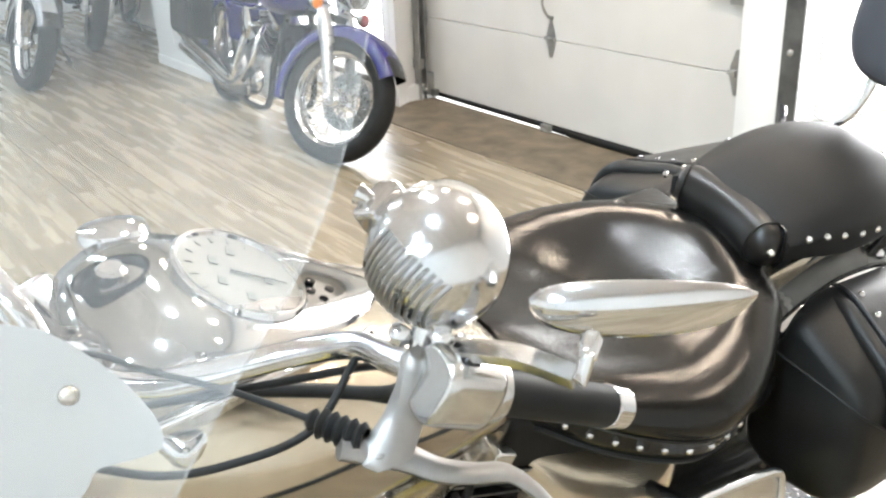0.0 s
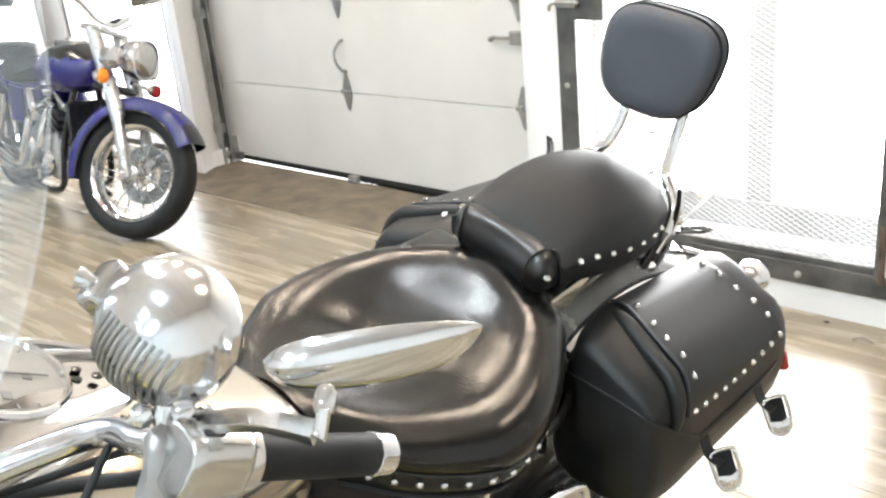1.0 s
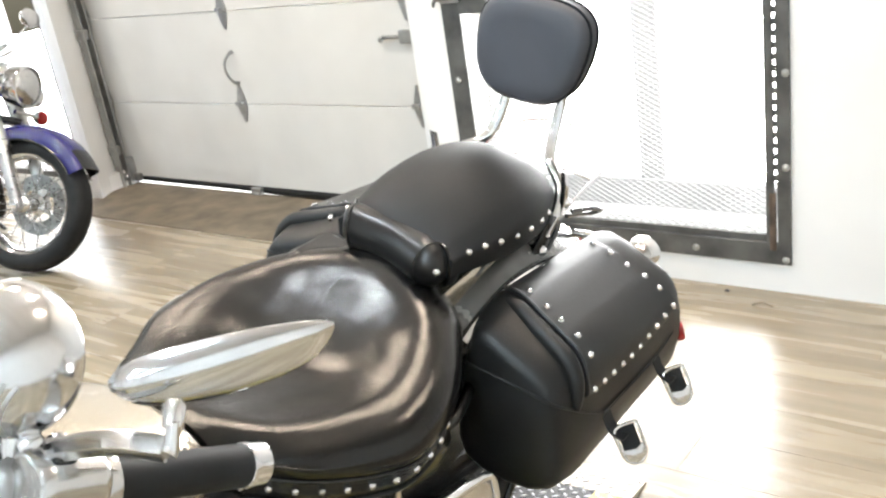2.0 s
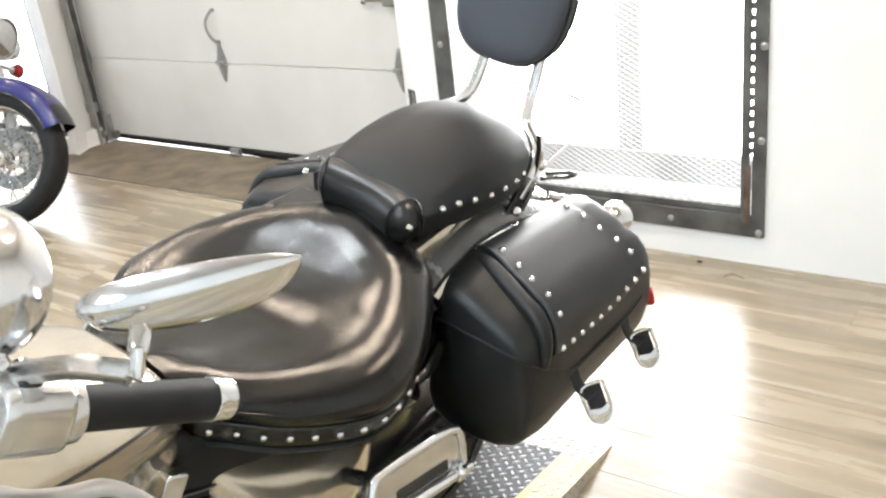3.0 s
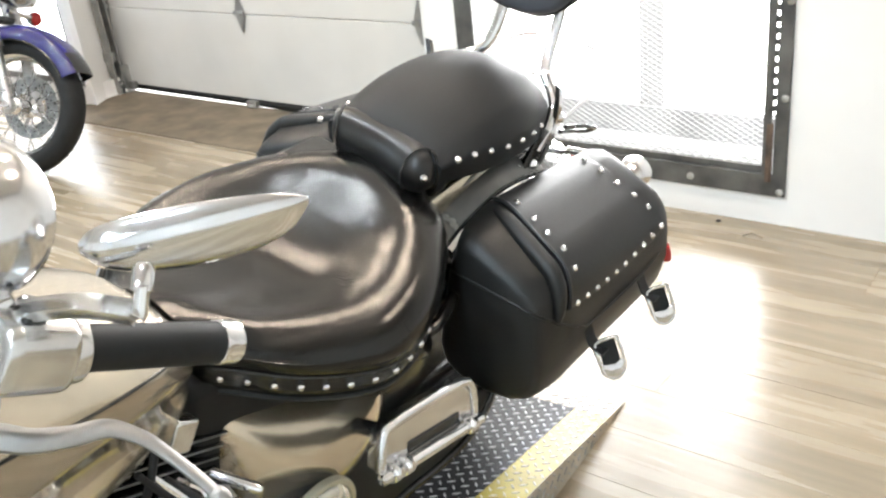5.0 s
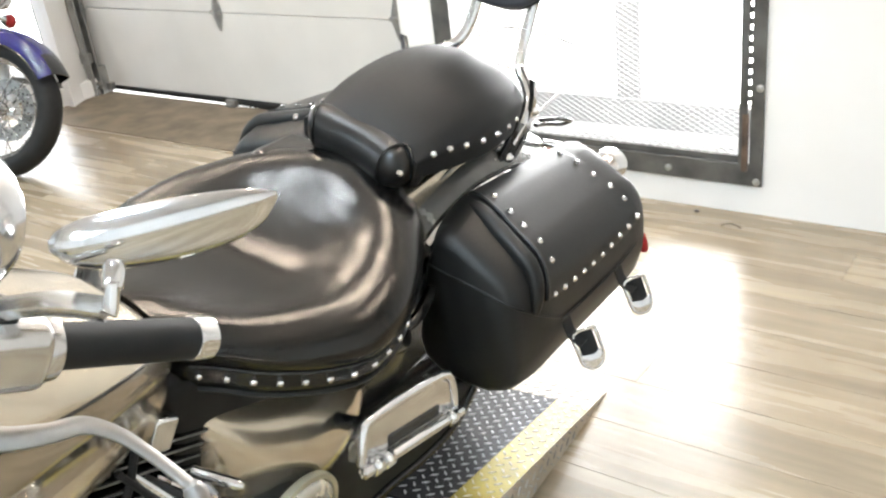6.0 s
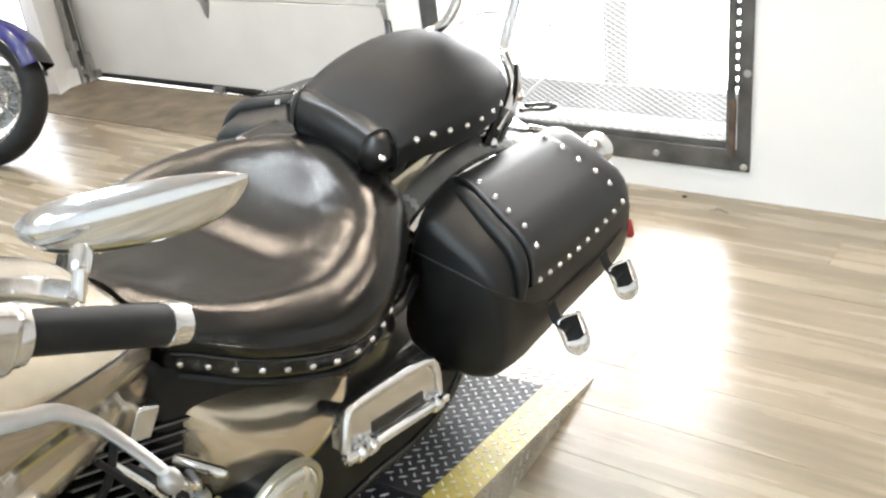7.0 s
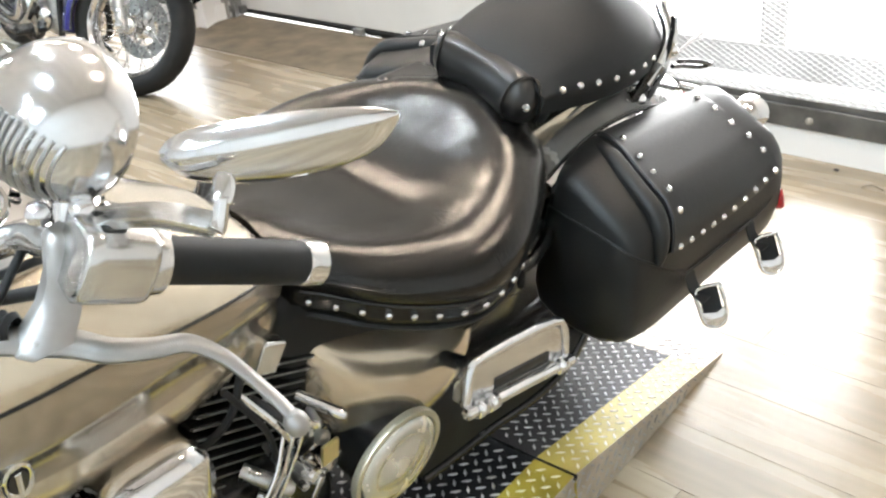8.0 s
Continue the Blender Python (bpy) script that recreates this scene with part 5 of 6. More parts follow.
house = part("switch_housing", loft(bmesh.new(), [[hm @ Vector((math.copysign(abs(math.cos(a)) ** .7, math.cos(a)) * .027 * k, math.copysign(abs(math.sin(a)) ** .7, math.sin(a)) * .03 * k, z)) for a in np.linspace(0, 2 * math.pi, 32, endpoint=False)] for z, k in ((0, .8), (.003, .97), (.012, 1), (.048, 1), (.053, .95), (.055, .8))]), POLISHED, bar_ob, "polished switch housing", angle=35)
part("switch", box(bmesh.new(), (-.012, .026, .012), (.012, .034, .03), .004, 2, hm), BLACK, house)
part("housing_screw", lathe(bmesh.new(), [(.005, 0), (.005, .002), (.003, .003), (0, .003)], hm @ aim((.022, -.0255, .012), (.6, -.8, 0)), 12), BLACK, house)
part("housing_collar", lathe(bmesh.new(), [(.0205, .052), (.0255, .053), (.0262, .058), (.0255, .064), (.0205, .066)], hm, 28), POLISHED, house)

LEVER = varied(material("worn_alloy", (0.35, 0.34, 0.33), 0.42, 0.9), (0.3, 0.29, 0.28), (0.4, 0.385, 0.37), 30.0, 6, 0.15, 250, (0.36, 0.5))
# clutch perch, lever, cable with its rubber boot
perch = part("clutch_perch", loft(bmesh.new(), [[Vector(c) + Vector((du, dv, dw)) * k for du, dv, dw in ((-.010, -.012, .004), (.004, -.017, 0), (.012, -.008, -.004), (.011, .010, -.006), (-.005, .015, 0), (-.012, .005, .004))] for c, k in (((.342, 1.069, 1.176), .6), ((.343, 1.067, 1.170), .85), ((.346, 1.062, 1.145), .85), ((.354, 1.05, 1.126), 1.0), ((.363, 1.033, 1.114), 1.2), ((.362, 1.024, 1.109), .95))]), LEVER, bar_ob, "cast alloy clutch perch", angle=50)
part("perch_clamp", lathe(bmesh.new(), [(.013, -.010), (.0165, -.009), (.0165, .009), (.013, .010)], aim((.345, 1.085, 1.15), (.5, .6, -.1)), 20), SATIN, perch)
lev = [(.344, 1.0, 1.116), (.367, 1.044, 1.101), (.386, 1.064, 1.094), (.400, 1.09, 1.089), (.409, 1.114, 1.085), (.425, 1.13, 1.074), (.441, 1.14, 1.06), (.465, 1.149, 1.043), (.480, 1.153, 1.033)]
lever = part("clutch_lever", tube(bmesh.new(), lev, [.013, .0135, .012, .010, .009, .0078, .0072, .007, .007], 14, 6, .62), LEVER, bar_ob, "polished alloy clutch lever with ball end")
part("lever_ball", lathe(bmesh.new(), [(0, -.012), (.006, -.010), (.0095, -.004), (.010, .001), (.0085, .007), (.005, .010), (0, .011)], aim((.485, 1.153, 1.028), (.3, .1, -.6)), 18), LEVER, lever)
part("pivot_bolt", lathe(bmesh.new(), [(.006, 0), (.006, .003), (.004, .004), (0, .004)], aim((.364, 1.022, 1.113), (.1, 0, 1)), 14), LEVER, lever)
b0, b1 = Vector((.352, 1.018, 1.12)), Vector((.310, .993, 1.118))
cable = part("clutch_cable", tube(bmesh.new(), [b1, (.28, .98, 1.112), (.234, .961, 1.10), (.16, .922, 1.08), (.092, .891, 1.06), (.0, .84, 1.0)], .003, 10, 8), RUBBER, bar_ob, "black clutch cable")
prof = []
for k in range(13):
    prof.append((.009 + (.0035 if k % 2 else 0) - .003 * (k > 9), k / 12 * (b1 - b0).length))
part("cable_boot", lathe(bmesh.new(), prof, aim(b0, b1 - b0), 18), RUBBER, cable, "ribbed rubber boot")
for pts, r in (([(.25, 1.09, 1.12), (.255, 1.068, 1.10), (.285, 1.012, 1.075), (.262, .955, 1.045), (.22, .90, 1.02), (.13, .84, .99)], .0038),
               ([(.30, 1.09, 1.105), (.275, 1.092, 1.07), (.2, 1.07, 1.02), (.12, 1.01, .985), (.03, .93, .96)], .0065),
               ([(.31, 1.10, 1.10), (.27, 1.11, 1.05), (.19, 1.09, 1.005), (.12, 1.03, .975)], .006),
               ([(.30, 1.085, 1.125), (.25, 1.08, 1.085), (.21, 1.05, 1.055), (.16, .98, 1.025), (.1, .9, .99)], .004)):
    part("cable", tube(bmesh.new(), pts, r, 10, 8), RUBBER, bar_ob)

# teardrop mirror on a flat chrome arm
M0, M1 = Vector((.388, 1.125, 1.235)), Vector((.484, 1.25, 1.262))
md = (M1 - M0).normalized()
mup = (Vector((0.1, -0.25, 1)) - Vector((0.1, -0.25, 1)).dot(md) * md).normalized()
mside = md.cross(mup)
rings = []
for k in np.linspace(0, 1, 26):
    c = M0.lerp(M1, k)
    at = [0, .06, .2, .4, .6, .8, .93, 1]
    h_up, h_low = soft(k, at, [.005, .014, .0195, .020, .0185, .0145, .009, .003]), soft(k, at, [.005, .019, .031, .039, .040, .035, .022, .004])
    t = soft(k, at, [.004, .012, .016, .016, .014, .010, .006, .001])
    ring = []
    for a in np.linspace(0, 2 * math.pi, 28, endpoint=False):
        ca, sa = math.cos(a), math.sin(a)
        ring.append(c + mup * math.copysign(abs(sa) ** .85, sa) * (h_up if sa > 0 else h_low) + mside * math.copysign(abs(ca) ** 1.25, ca) * t * (1.15 if ca > 0 else .45))
    rings.append(ring)
mirror = part("mirror", loft(bmesh.new(), rings), CHROME_SOFT, bar_ob, "teardrop chrome mirror")
part("mirror_pivot", lathe(bmesh.new(), [(.004, -.011), (.0075, -.009), (.008, .006), (.005, .01), (0, .011)], aim((.443, 1.134, 1.233), (-.3, .4, .6)), 18), CHROME, mirror)
bm = bmesh.new()
arm = [(.338, 1.082, 1.172), (.365, 1.09, 1.188), (.405, 1.108, 1.204), (.447, 1.122, 1.212)]
rings = []
for i, p in enumerate(smoothed(arm, 5)):
    d = Vector((.75, .5, .3)).normalized()
    n = Vector((-.3, -.2, 1)).normalized()
    q = d.cross(n).normalized()
    rings.append([Vector(p) + q * a * .0095 + n * b * .0042 for a, b in ((-1, -1), (1, -1), (1.1, 0), (1, 1), (-1, 1), (-1.1, 0))])
loft(bm, rings)
part("mirror_arm", bm, POLISHED, mirror, "flat chrome mirror arm")
part("mirror_post", tube(bmesh.new(), [(.452, 1.119, 1.212), (.451, 1.123, 1.216), (.447, 1.13, 1.232)], [.0065, .0055, .005], 14), CHROME, mirror)

# round chrome lamp with a ribbed front
LC = Vector((.313, 1.091, 1.241))
lz = Vector((.22, -.78, .45)).normalized()
lx = Vector((.56, .817, .14))
lx = (lx - lx.dot(lz) * lz).normalized()
lm = Matrix.Translation(LC) @ Matrix((lx, lz.cross(lx), lz)).transposed().to_4x4() @ Matrix.Scale(1.02, 4)
prof = [(.050, -.022), (.055, -.019), (.0565, -.012), (.055, -.004), (.052, .006), (.046, .019), (.036, .031), (.022, .039), (.008, .042), (0, .0425)]
lamp = part("bar_lamp", lathe(bmesh.new(), prof, lm, 48), CHROME_SOFT, bar_ob, "round chrome lamp with a ribbed shell")
part("lamp_face", lathe(bmesh.new(), [(.051, -.021), (.04, -.0225), (0, -.023)], lm, 40), BLACK, lamp)
for k in range(12):
    line = []
    for q in np.linspace(-.03, .03, 17):
        x, y = -.012 + .7 * (k - 6) * .0054 + .8 * q, -.024 - .71 * (k - 6) * .0054 + .6 * q
        far = math.hypot(x, y)
        if far < .0545:
            z = float(np.interp(far, [0, .008, .022, .036, .046, .052, .055], [.0425, .042, .039, .031, .019, .006, -.004]))
            line.append(lm @ Vector((x, y, z + .0006)))
    if len(line) > 3:
        part("rib", tube(bmesh.new(), line, .0017, 6, 1), SATIN, lamp)
part("lamp_stalk", tube(bmesh.new(), [(.335, 1.075, 1.15), (.33, 1.078, 1.175), (.325, 1.088, 1.195)], [.012, .009, .012], 14), CHROME, lamp)
for k, p in enumerate(((.279, 1.108, 1.272), (.284, 1.078, 1.266), (.274, 1.113, 1.255))):
    part("lamp_screw", lathe(bmesh.new(), [(.007, -.006), (.0075, .004), (.004, .008), (0, .009)], aim(p, (-.5, -.5, .7)), 12), CHROME, lamp)

part("lamp_bracket", box(bmesh.new(), (-.012, -.02, -.012), (.012, .02, .012), .005, 3, Matrix.Translation((.268, 1.075, 1.262)) @ pose(0, 0, 0, 20, -30, 15)), CHROME, lamp)
part("adjuster", tube(bmesh.new(), [(.268, 1.07, 1.262), (.262, 1.066, 1.268), (.255, 1.062, 1.27)], [.008, .006, .009], 12), CHROME, lamp)
for k, (u, v, w) in enumerate(((.318, 1.066, 1.178), (.345, 1.085, 1.186), (.352, 1.1, 1.178))):
    part("clamp_nut", lathe(bmesh.new(), [(.0, -.008), (.009, -.007), (.010, .0), (.009, .007), (.004, .01), (0, .01)], aim((u, v, w), (.6, -.4, .3 + .3 * k)), 8), CHROME, lamp)

# fork, headlamp, front wheel: turned to the left
STEER = Matrix.Translation((0, .93, .95)) @ Matrix.Rotation(radians(28), 4, Vector((0, -math.sin(radians(32)) * -1, math.cos(radians(32)))).normalized()) @ Matrix.Translation((0, -.93, -.95))
front = new("front_end")
front.parent = bike
front.matrix_basis = STEER
for s in (1, -1):
    part("fork_tube", tube(bmesh.new(), [(s * .10, .94, .96), (s * .10, .80, .68), (s * .10, .745, .57)], .021, 16), CHROME, front)
    part("fork_slider", tube(bmesh.new(), [(s * .10, .76, .60), (s * .10, .66, .40), (s * .10, .61, .30)], .028, 16), SATIN, front)
part("yoke", box(bmesh.new(), (-.14, .90, .93), (.14, .98, .965), .015, 3), CHROME, front)
part("headlamp_shell", lathe(bmesh.new(), [(.03, -.1), (.07, -.07), (.095, -.02), (.1, .02), (.095, .03), (.085, .032)], aim((0, .76, .86), (0, -1, 0.05)), 36), CHROME, front)
part("headlamp_lens", lathe(bmesh.new(), [(.088, .028), (.06, .04), (0, .045)], aim((0, .76, .86), (0, -1, 0.05)), 36), DIAL, front)
wheel(front, (0, AX_F, RAD + DECK - 0.005), RAD, 0.13)
bm = loft(bmesh.new(), [fender_ring(a, 0.375, 0.085, centre=(AX_F, RAD + DECK)) for a in np.linspace(radians(5), radians(165), 30)])
part("front_fender", bm, CHAMPAGNE, front, "champagne painted front fender")

# windshield: clear sheet whose side edge sweeps beside the bar
GLASS = bpy.data.materials.new("clear_acrylic")
GLASS.use_nodes = True
t = GLASS.node_tree
t.nodes.remove(t.nodes["Principled BSDF"])
clear, hazy, gloss = t.nodes.new("ShaderNodeBsdfTransparent"), t.nodes.new("ShaderNodeBsdfDiffuse"), t.nodes.new("ShaderNodeBsdfGlossy")
hazy.inputs["Color"].default_value = (0.78, 0.76, 0.74, 1)
gloss.inputs["Roughness"].default_value = 0.3
m1, m2 = t.nodes.new("ShaderNodeMixShader"), t.nodes.new("ShaderNodeMixShader")
m1.inputs["Fac"].default_value, m2.inputs["Fac"].default_value = 0.11, 0.015
t.links.new(clear.outputs[0], m1.inputs[1])
t.links.new(hazy.outputs[0], m1.inputs[2])
t.links.new(m1.outputs[0], m2.inputs[1])
t.links.new(gloss.outputs[0], m2.inputs[2])
t.links.new(m2.outputs[0], t.nodes["Material Output"].inputs["Surface"])
EDGE = GLASS.copy()
EDGE.name = "acrylic_edge"
EDGE.node_tree.nodes["Mix Shader"].inputs["Fac"].default_value = 0.14


def shield_edge(w):
    """Half-width and station of the windshield at a height."""
    h = [1.10, 1.15, 1.196, 1.226, 1.276, 1.337, 1.394, 1.452, 1.50, 1.53]
    return soft(w, h, [.38, .39, .377, .359, .338, .317, .299, .282, .25, .18]), soft(w, h, [.80, .835, .874, .909, .963, 1.005, 1.03, 1.045, 1.055, 1.06])


bm = bmesh.new()
rows = []
for w in np.linspace(1.10, 1.53, 24):
    hw, v = shield_edge(w)
    rows.append([Vector((hw * k - .05 * (1 - k) * .5, v - .13 * (1 - k * k), w)) for k in np.linspace(-1, 1, 21)])
loft(bm, rows, closed=False, caps=False)
shield = part("windshield", bm, GLASS, bike, "clear acrylic windshield with hazy sheen", angle=80)
shield.visible_shadow = False
part("edge", tube(bmesh.new(), [r[-1] for r in rows], .0011, 6, 1), EDGE, shield, "bright rounded edge")
# pale lower panel with its bolt
outline = [(.105, .76, 1.165), (.139, .822, 1.154), (.154, .853, 1.143), (.187, .887, 1.114), (.218, .905, 1.088), (.236, .906, 1.07), (.238, .89, 1.066), (.23, .855, 1.062), (.236, .842, 1.05), (.238, .81, 1.035), (.2, .72, 1.05)]
nrm = Vector((.55, -.15, .65)).normalized()
pts = smoothed(outline + outline[:1], 4)[:-1]
lower = part("lower_panel", loft(bmesh.new(), [[p + nrm * d for p in pts] for d in (-.002, .002)]), PALE, bike, "pale grey plastic lower panel", angle=40)
part("panel_bolt", lathe(bmesh.new(), [(.009, 0), (.009, .003), (.0065, .006), (.003, .008), (0, .008)], aim(Vector((.186, .852, 1.105)) + nrm * .001, nrm), 16), BRONZE, lower)

# ---- other motorcycles in the showroom ----
def cruiser(m, label, paint, second, steer, spokes=28, fine=True, bags=True):
    """A cruiser standing on its side stand; front axle over the origin, facing -y."""
    b = thing("motorcycle", m, label, "motorcycle", "motorcycles in the showroom")
    r, base = 0.325, 1.63
    front = new("front_end")
    front.parent = b
    axis = Vector((0, math.sin(radians(30)), math.cos(radians(30))))
    head = Vector((0, 0.36, 0.78))
    front.matrix_basis = Matrix.Translation(head) @ Matrix.Rotation(radians(steer), 4, axis) @ Matrix.Translation(-head)
    # front wheel and its parts, one level below the front end
    def fp(name, bm, mat, lab="", angle=50):
        return part(name, bm, mat, front, lab, angle=angle)
    mw = Matrix.Translation((0, 0, r)) @ pose(0, 0, 0, 0, 90)
    h = 0.065
    fp("tyre", lathe(bmesh.new(), [(r * .72, -h * .6), (r * .78, -h * .95), (r * .88, -h), (r * .95, -h * .8), (r * .99, -h * .45), (r, 0), (r * .99, h * .45), (r * .95, h * .8), (r * .88, h), (r * .78, h * .95), (r * .72, h * .6)], mw, 64), RUBBER, "black front tyre")
    fp("rim", lathe(bmesh.new(), [(r * .75, -h * .62), (r * .775, -h * .7), (r * .755, -h * .76), (r * .70, -h * .6), (r * .665, -h * .25), (r * .66, 0), (r * .665, h * .25), (r * .70, h * .6), (r * .755, h * .76), (r * .775, h * .7), (r * .75, h * .62)], mw, 64), CHROME, "chrome rim")
    fp("hub", lathe(bmesh.new(), [(.012, -.085), (.03, -.08), (.052, -.06), (.052, -.045), (.032, -.035), (.032, .035), (.052, .045), (.052, .06), (.03, .08), (.012, .085)], mw, 28), CHROME)
    sp = mesh_of("spoke", tube(bmesh.new(), [(0, 0, 0), (0, 0, 1)], .0026, 5), CHROME)
    for k in range(spokes):
        a = 2 * math.pi * k / spokes
        c = a + (0.4 if k % 4 < 2 else -0.4)
        z0 = .05 if k % 2 else -.05
        p0, p1 = mw @ Vector((.046 * math.cos(c), .046 * math.sin(c), z0)), mw @ Vector((r * .68 * math.cos(a), r * .68 * math.sin(a), z0 * .15))
        piece("spoke", sp, aim(p0, p1 - p0) @ Matrix.Diagonal((1, 1, (p1 - p0).length, 1)), front)
    zd = -.068
    fp("brake_disc", lathe(bmesh.new(), [(.085, -zd - .0025), (.148, -zd - .0025), (.148, -zd + .0025), (.085, -zd + .0025), (.085, -zd - .0025)], mw, 48), DISC, "drilled steel brake disc")
    if fine:
        hole = mesh_of("hole", lathe(bmesh.new(), [(.0001, -.0032), (.0048, -.0032), (.0048, .0032), (.0001, .0032)], None, 8), BLACK)
        for k in range(45):
            a = 2 * math.pi * k / 45
            q = (.098, .116, .134)[k % 3]
            piece("hole", hole, mw @ Matrix.Translation((q * math.cos(a), q * math.sin(a), -zd)), front)
        for k in range(5):
            a = 2 * math.pi * k / 5
            fp("disc_arm", tube(bmesh.new(), [mw @ Vector((.04 * math.cos(a), .04 * math.sin(a), -zd)), mw @ Vector((.09 * math.cos(a + .3), .09 * math.sin(a + .3), -zd))], .008, 8), SATIN)
    rings = [fender_ring(a, r + .052, .088, centre=(0, r)) for a in np.linspace(radians(-12), radians(150), 40)]
    fender = fp("front_fender", loft(bmesh.new(), rings), [paint, second], "two-tone painted front fender")
    for f in fender.data.polygons:
        if f.center.x > 0.03 or (f.center.y < -0.25 and f.center.x > -0.06):
            f.material_index = 1
    for s in (1, -1):
        edge = [Vector(fender_ring(a, r + .052, .089, centre=(0, r))[0 if s < 0 else 8]) for a in np.linspace(radians(-12), radians(150), 24)]
        fp("fender_edge", tube(bmesh.new(), edge, .005, 6, 1), second)
        low, mid, top = Vector((s * .105, -.01, r)), Vector((s * .105, .10, .62)), Vector((s * .105, .31, 1.0))
        fp("fork_slider", tube(bmesh.new(), [low + Vector((0, -.012, -.03)), low, low.lerp(mid, .5), mid], [.02, .026, .028, .031], 18), SATIN, "pale alloy fork leg")
        fp("fork_cover", tube(bmesh.new(), [mid - Vector((0, .012, .03)), mid, top], [.037, .037, .036], 18), SATIN)
        fp("axle_nut", lathe(bmesh.new(), [(.02, 0), (.02, .008), (.012, .014), (0, .015)], aim(low + Vector((s * .02, 0, 0)), (s, 0, 0)), 14), CHROME)
        # signals
        sig = Vector((s * .215, .12, .76))
        fp("signal_stalk", tube(bmesh.new(), [(s * .06, .16, .77), (s * .14, .14, .765), (s * .185, .125, .76)], .011, 10), CHROME)
        fp("signal", lathe(bmesh.new(), [(.01, -.05), (.028, -.035), (.037, -.01), (.038, .0)], aim(sig, (0, -1, 0)), 24), CHROME)
        fp("signal_lens", lathe(bmesh.new(), [(.036, 0), (.033, .012), (.018, .02), (0, .022)], aim(sig, (0, -1, 0)), 24), AMBER if s < 0 else RED, "coloured signal lens")
    fp("headlamp_shell", lathe(bmesh.new(), [(.03, -.12), (.07, -.09), (.097, -.04), (.104, .02), (.102, .034), (.092, .036), (.09, .03)], aim((0, .08, .885), (0, -1, -.05)), 40), CHROME, "chrome headlamp")
    fp("headlamp_lens", lathe(bmesh.new(), [(.091, .026), (.07, .042), (.035, .052), (0, .055)], aim((0, .08, .885), (0, -1, -.05)), 36), POLISHED)
    for s in (1, -1):
        fp("spot_lamp", lathe(bmesh.new(), [(.02, -.07), (.045, -.05), (.058, -.01), (.056, .008), (.03, .02), (0, .024)], aim((s * .155, .12, .86), (0, -1, -.03)), 28), CHROME)
    fp("lower_yoke", box(bmesh.new(), (-.14, .13, .70), (.14, .23, .74), .015), BLACK)
    fp("upper_yoke", box(bmesh.new(), (-.14, .27, .985), (.14, .36, 1.015), .012), CHROME)
    bars = [(-.40, .64, 1.10), (-.36, .50, 1.14), (-.22, .36, 1.12), (-.08, .32, 1.05), (0, .32, 1.04), (.08, .32, 1.05), (.22, .36, 1.12), (.36, .50, 1.14), (.40, .64, 1.10)]
    fp("handlebar", tube(bmesh.new(), bars, .013, 12), CHROME)
    for s in (1, -1):
        fp("grip", tube(bmesh.new(), [(s * .375, .52, 1.135), (s * .405, .66, 1.095)], .018, 12), RUBBER)
        fp("lever", tube(bmesh.new(), [(s * .34, .42, 1.13), (s * .40, .47, 1.12), (s * .44, .58, 1.09)], .008, 8), SATIN)
        fp("mirror_stem", tube(bmesh.new(), [(s * .33, .44, 1.14), (s * .37, .39, 1.22), (s * .40, .38, 1.27)], .006, 8), CHROME)
        fp("mirror", lathe(bmesh.new(), [(0, -.02), (.05, -.012), (.062, 0), (.058, .006), (0, .006)], aim((s * .41, .38, 1.30), (0, 1, .1)) @ Matrix.Diagonal((1.3, .8, 1, 1)), 24), CHROME)
    # rear wheel
    w, m2 = wheel(b, (0, base, r - .005), r - .005, .17, spokes=20)
    part("rear_fender", loft(bmesh.new(), [fender_ring(a, r + .075, .115, centre=(base - .02, r + .03)) for a in np.linspace(radians(-10), radians(160), 30)]), paint, b)
    # tank
    rings = []
    tv, ta = [.30, .36, .46, .62, .78, .90, .95], [.04, .10, .155, .165, .14, .10, .05]
    for v in np.linspace(.302, .948, 30):
        a, t, l = soft(v, tv, ta), soft(v, tv, [.84, .88, .925, .925, .885, .845, .82]), soft(v, tv, [.78, .72, .68, .67, .70, .74, .77])
        rings.append([(math.copysign(abs(math.cos(g)) ** .85, math.cos(g)) * a, v, (t + l) / 2 + math.copysign(abs(math.sin(g)) ** .85, math.sin(g)) * (t - l) / 2) for g in np.linspace(0, 2 * math.pi, 28, endpoint=False)])
    tank = part("fuel_tank", loft(bmesh.new(), rings), [paint, second], b, angle=60)
    for f in tank.data.polygons:
        if f.center.z > .86:
            f.material_index = 1
    part("console", box(bmesh.new(), (-.05, .46, .905), (.05, .74, .945), .02, 3), CHROME, b)
    # seats
    def cushion(name, stations, halves, tops, lows):
        rr = []
        for v in np.linspace(stations[0], stations[-1], 22):
            a, t, l = soft(v, stations, halves), soft(v, stations, tops), soft(v, stations, lows)
            rr.append([(math.copysign(abs(math.cos(g)) ** .7, math.cos(g)) * a, v, (t + l) / 2 + math.copysign(abs(math.sin(g)) ** .7, math.sin(g)) * (t - l) / 2) for g in np.linspace(0, 2 * math.pi, 24, endpoint=False)])
        return part(name, loft(bmesh.new(), rr), VINYL, b, angle=70)
    cushion("rider_seat", [.92, .98, 1.1, 1.25, 1.34, 1.37], [.05, .10, .16, .175, .13, .06], [.80, .795, .765, .79, .82, .80], [.72, .70, .68, .68, .70, .73])
    cushion("passenger_seat", [1.33, 1.40, 1.52, 1.66, 1.74, 1.77], [.06, .11, .125, .12, .08, .03], [.87, .885, .89, .875, .85, .82], [.79, .78, .78, .77, .77, .79])
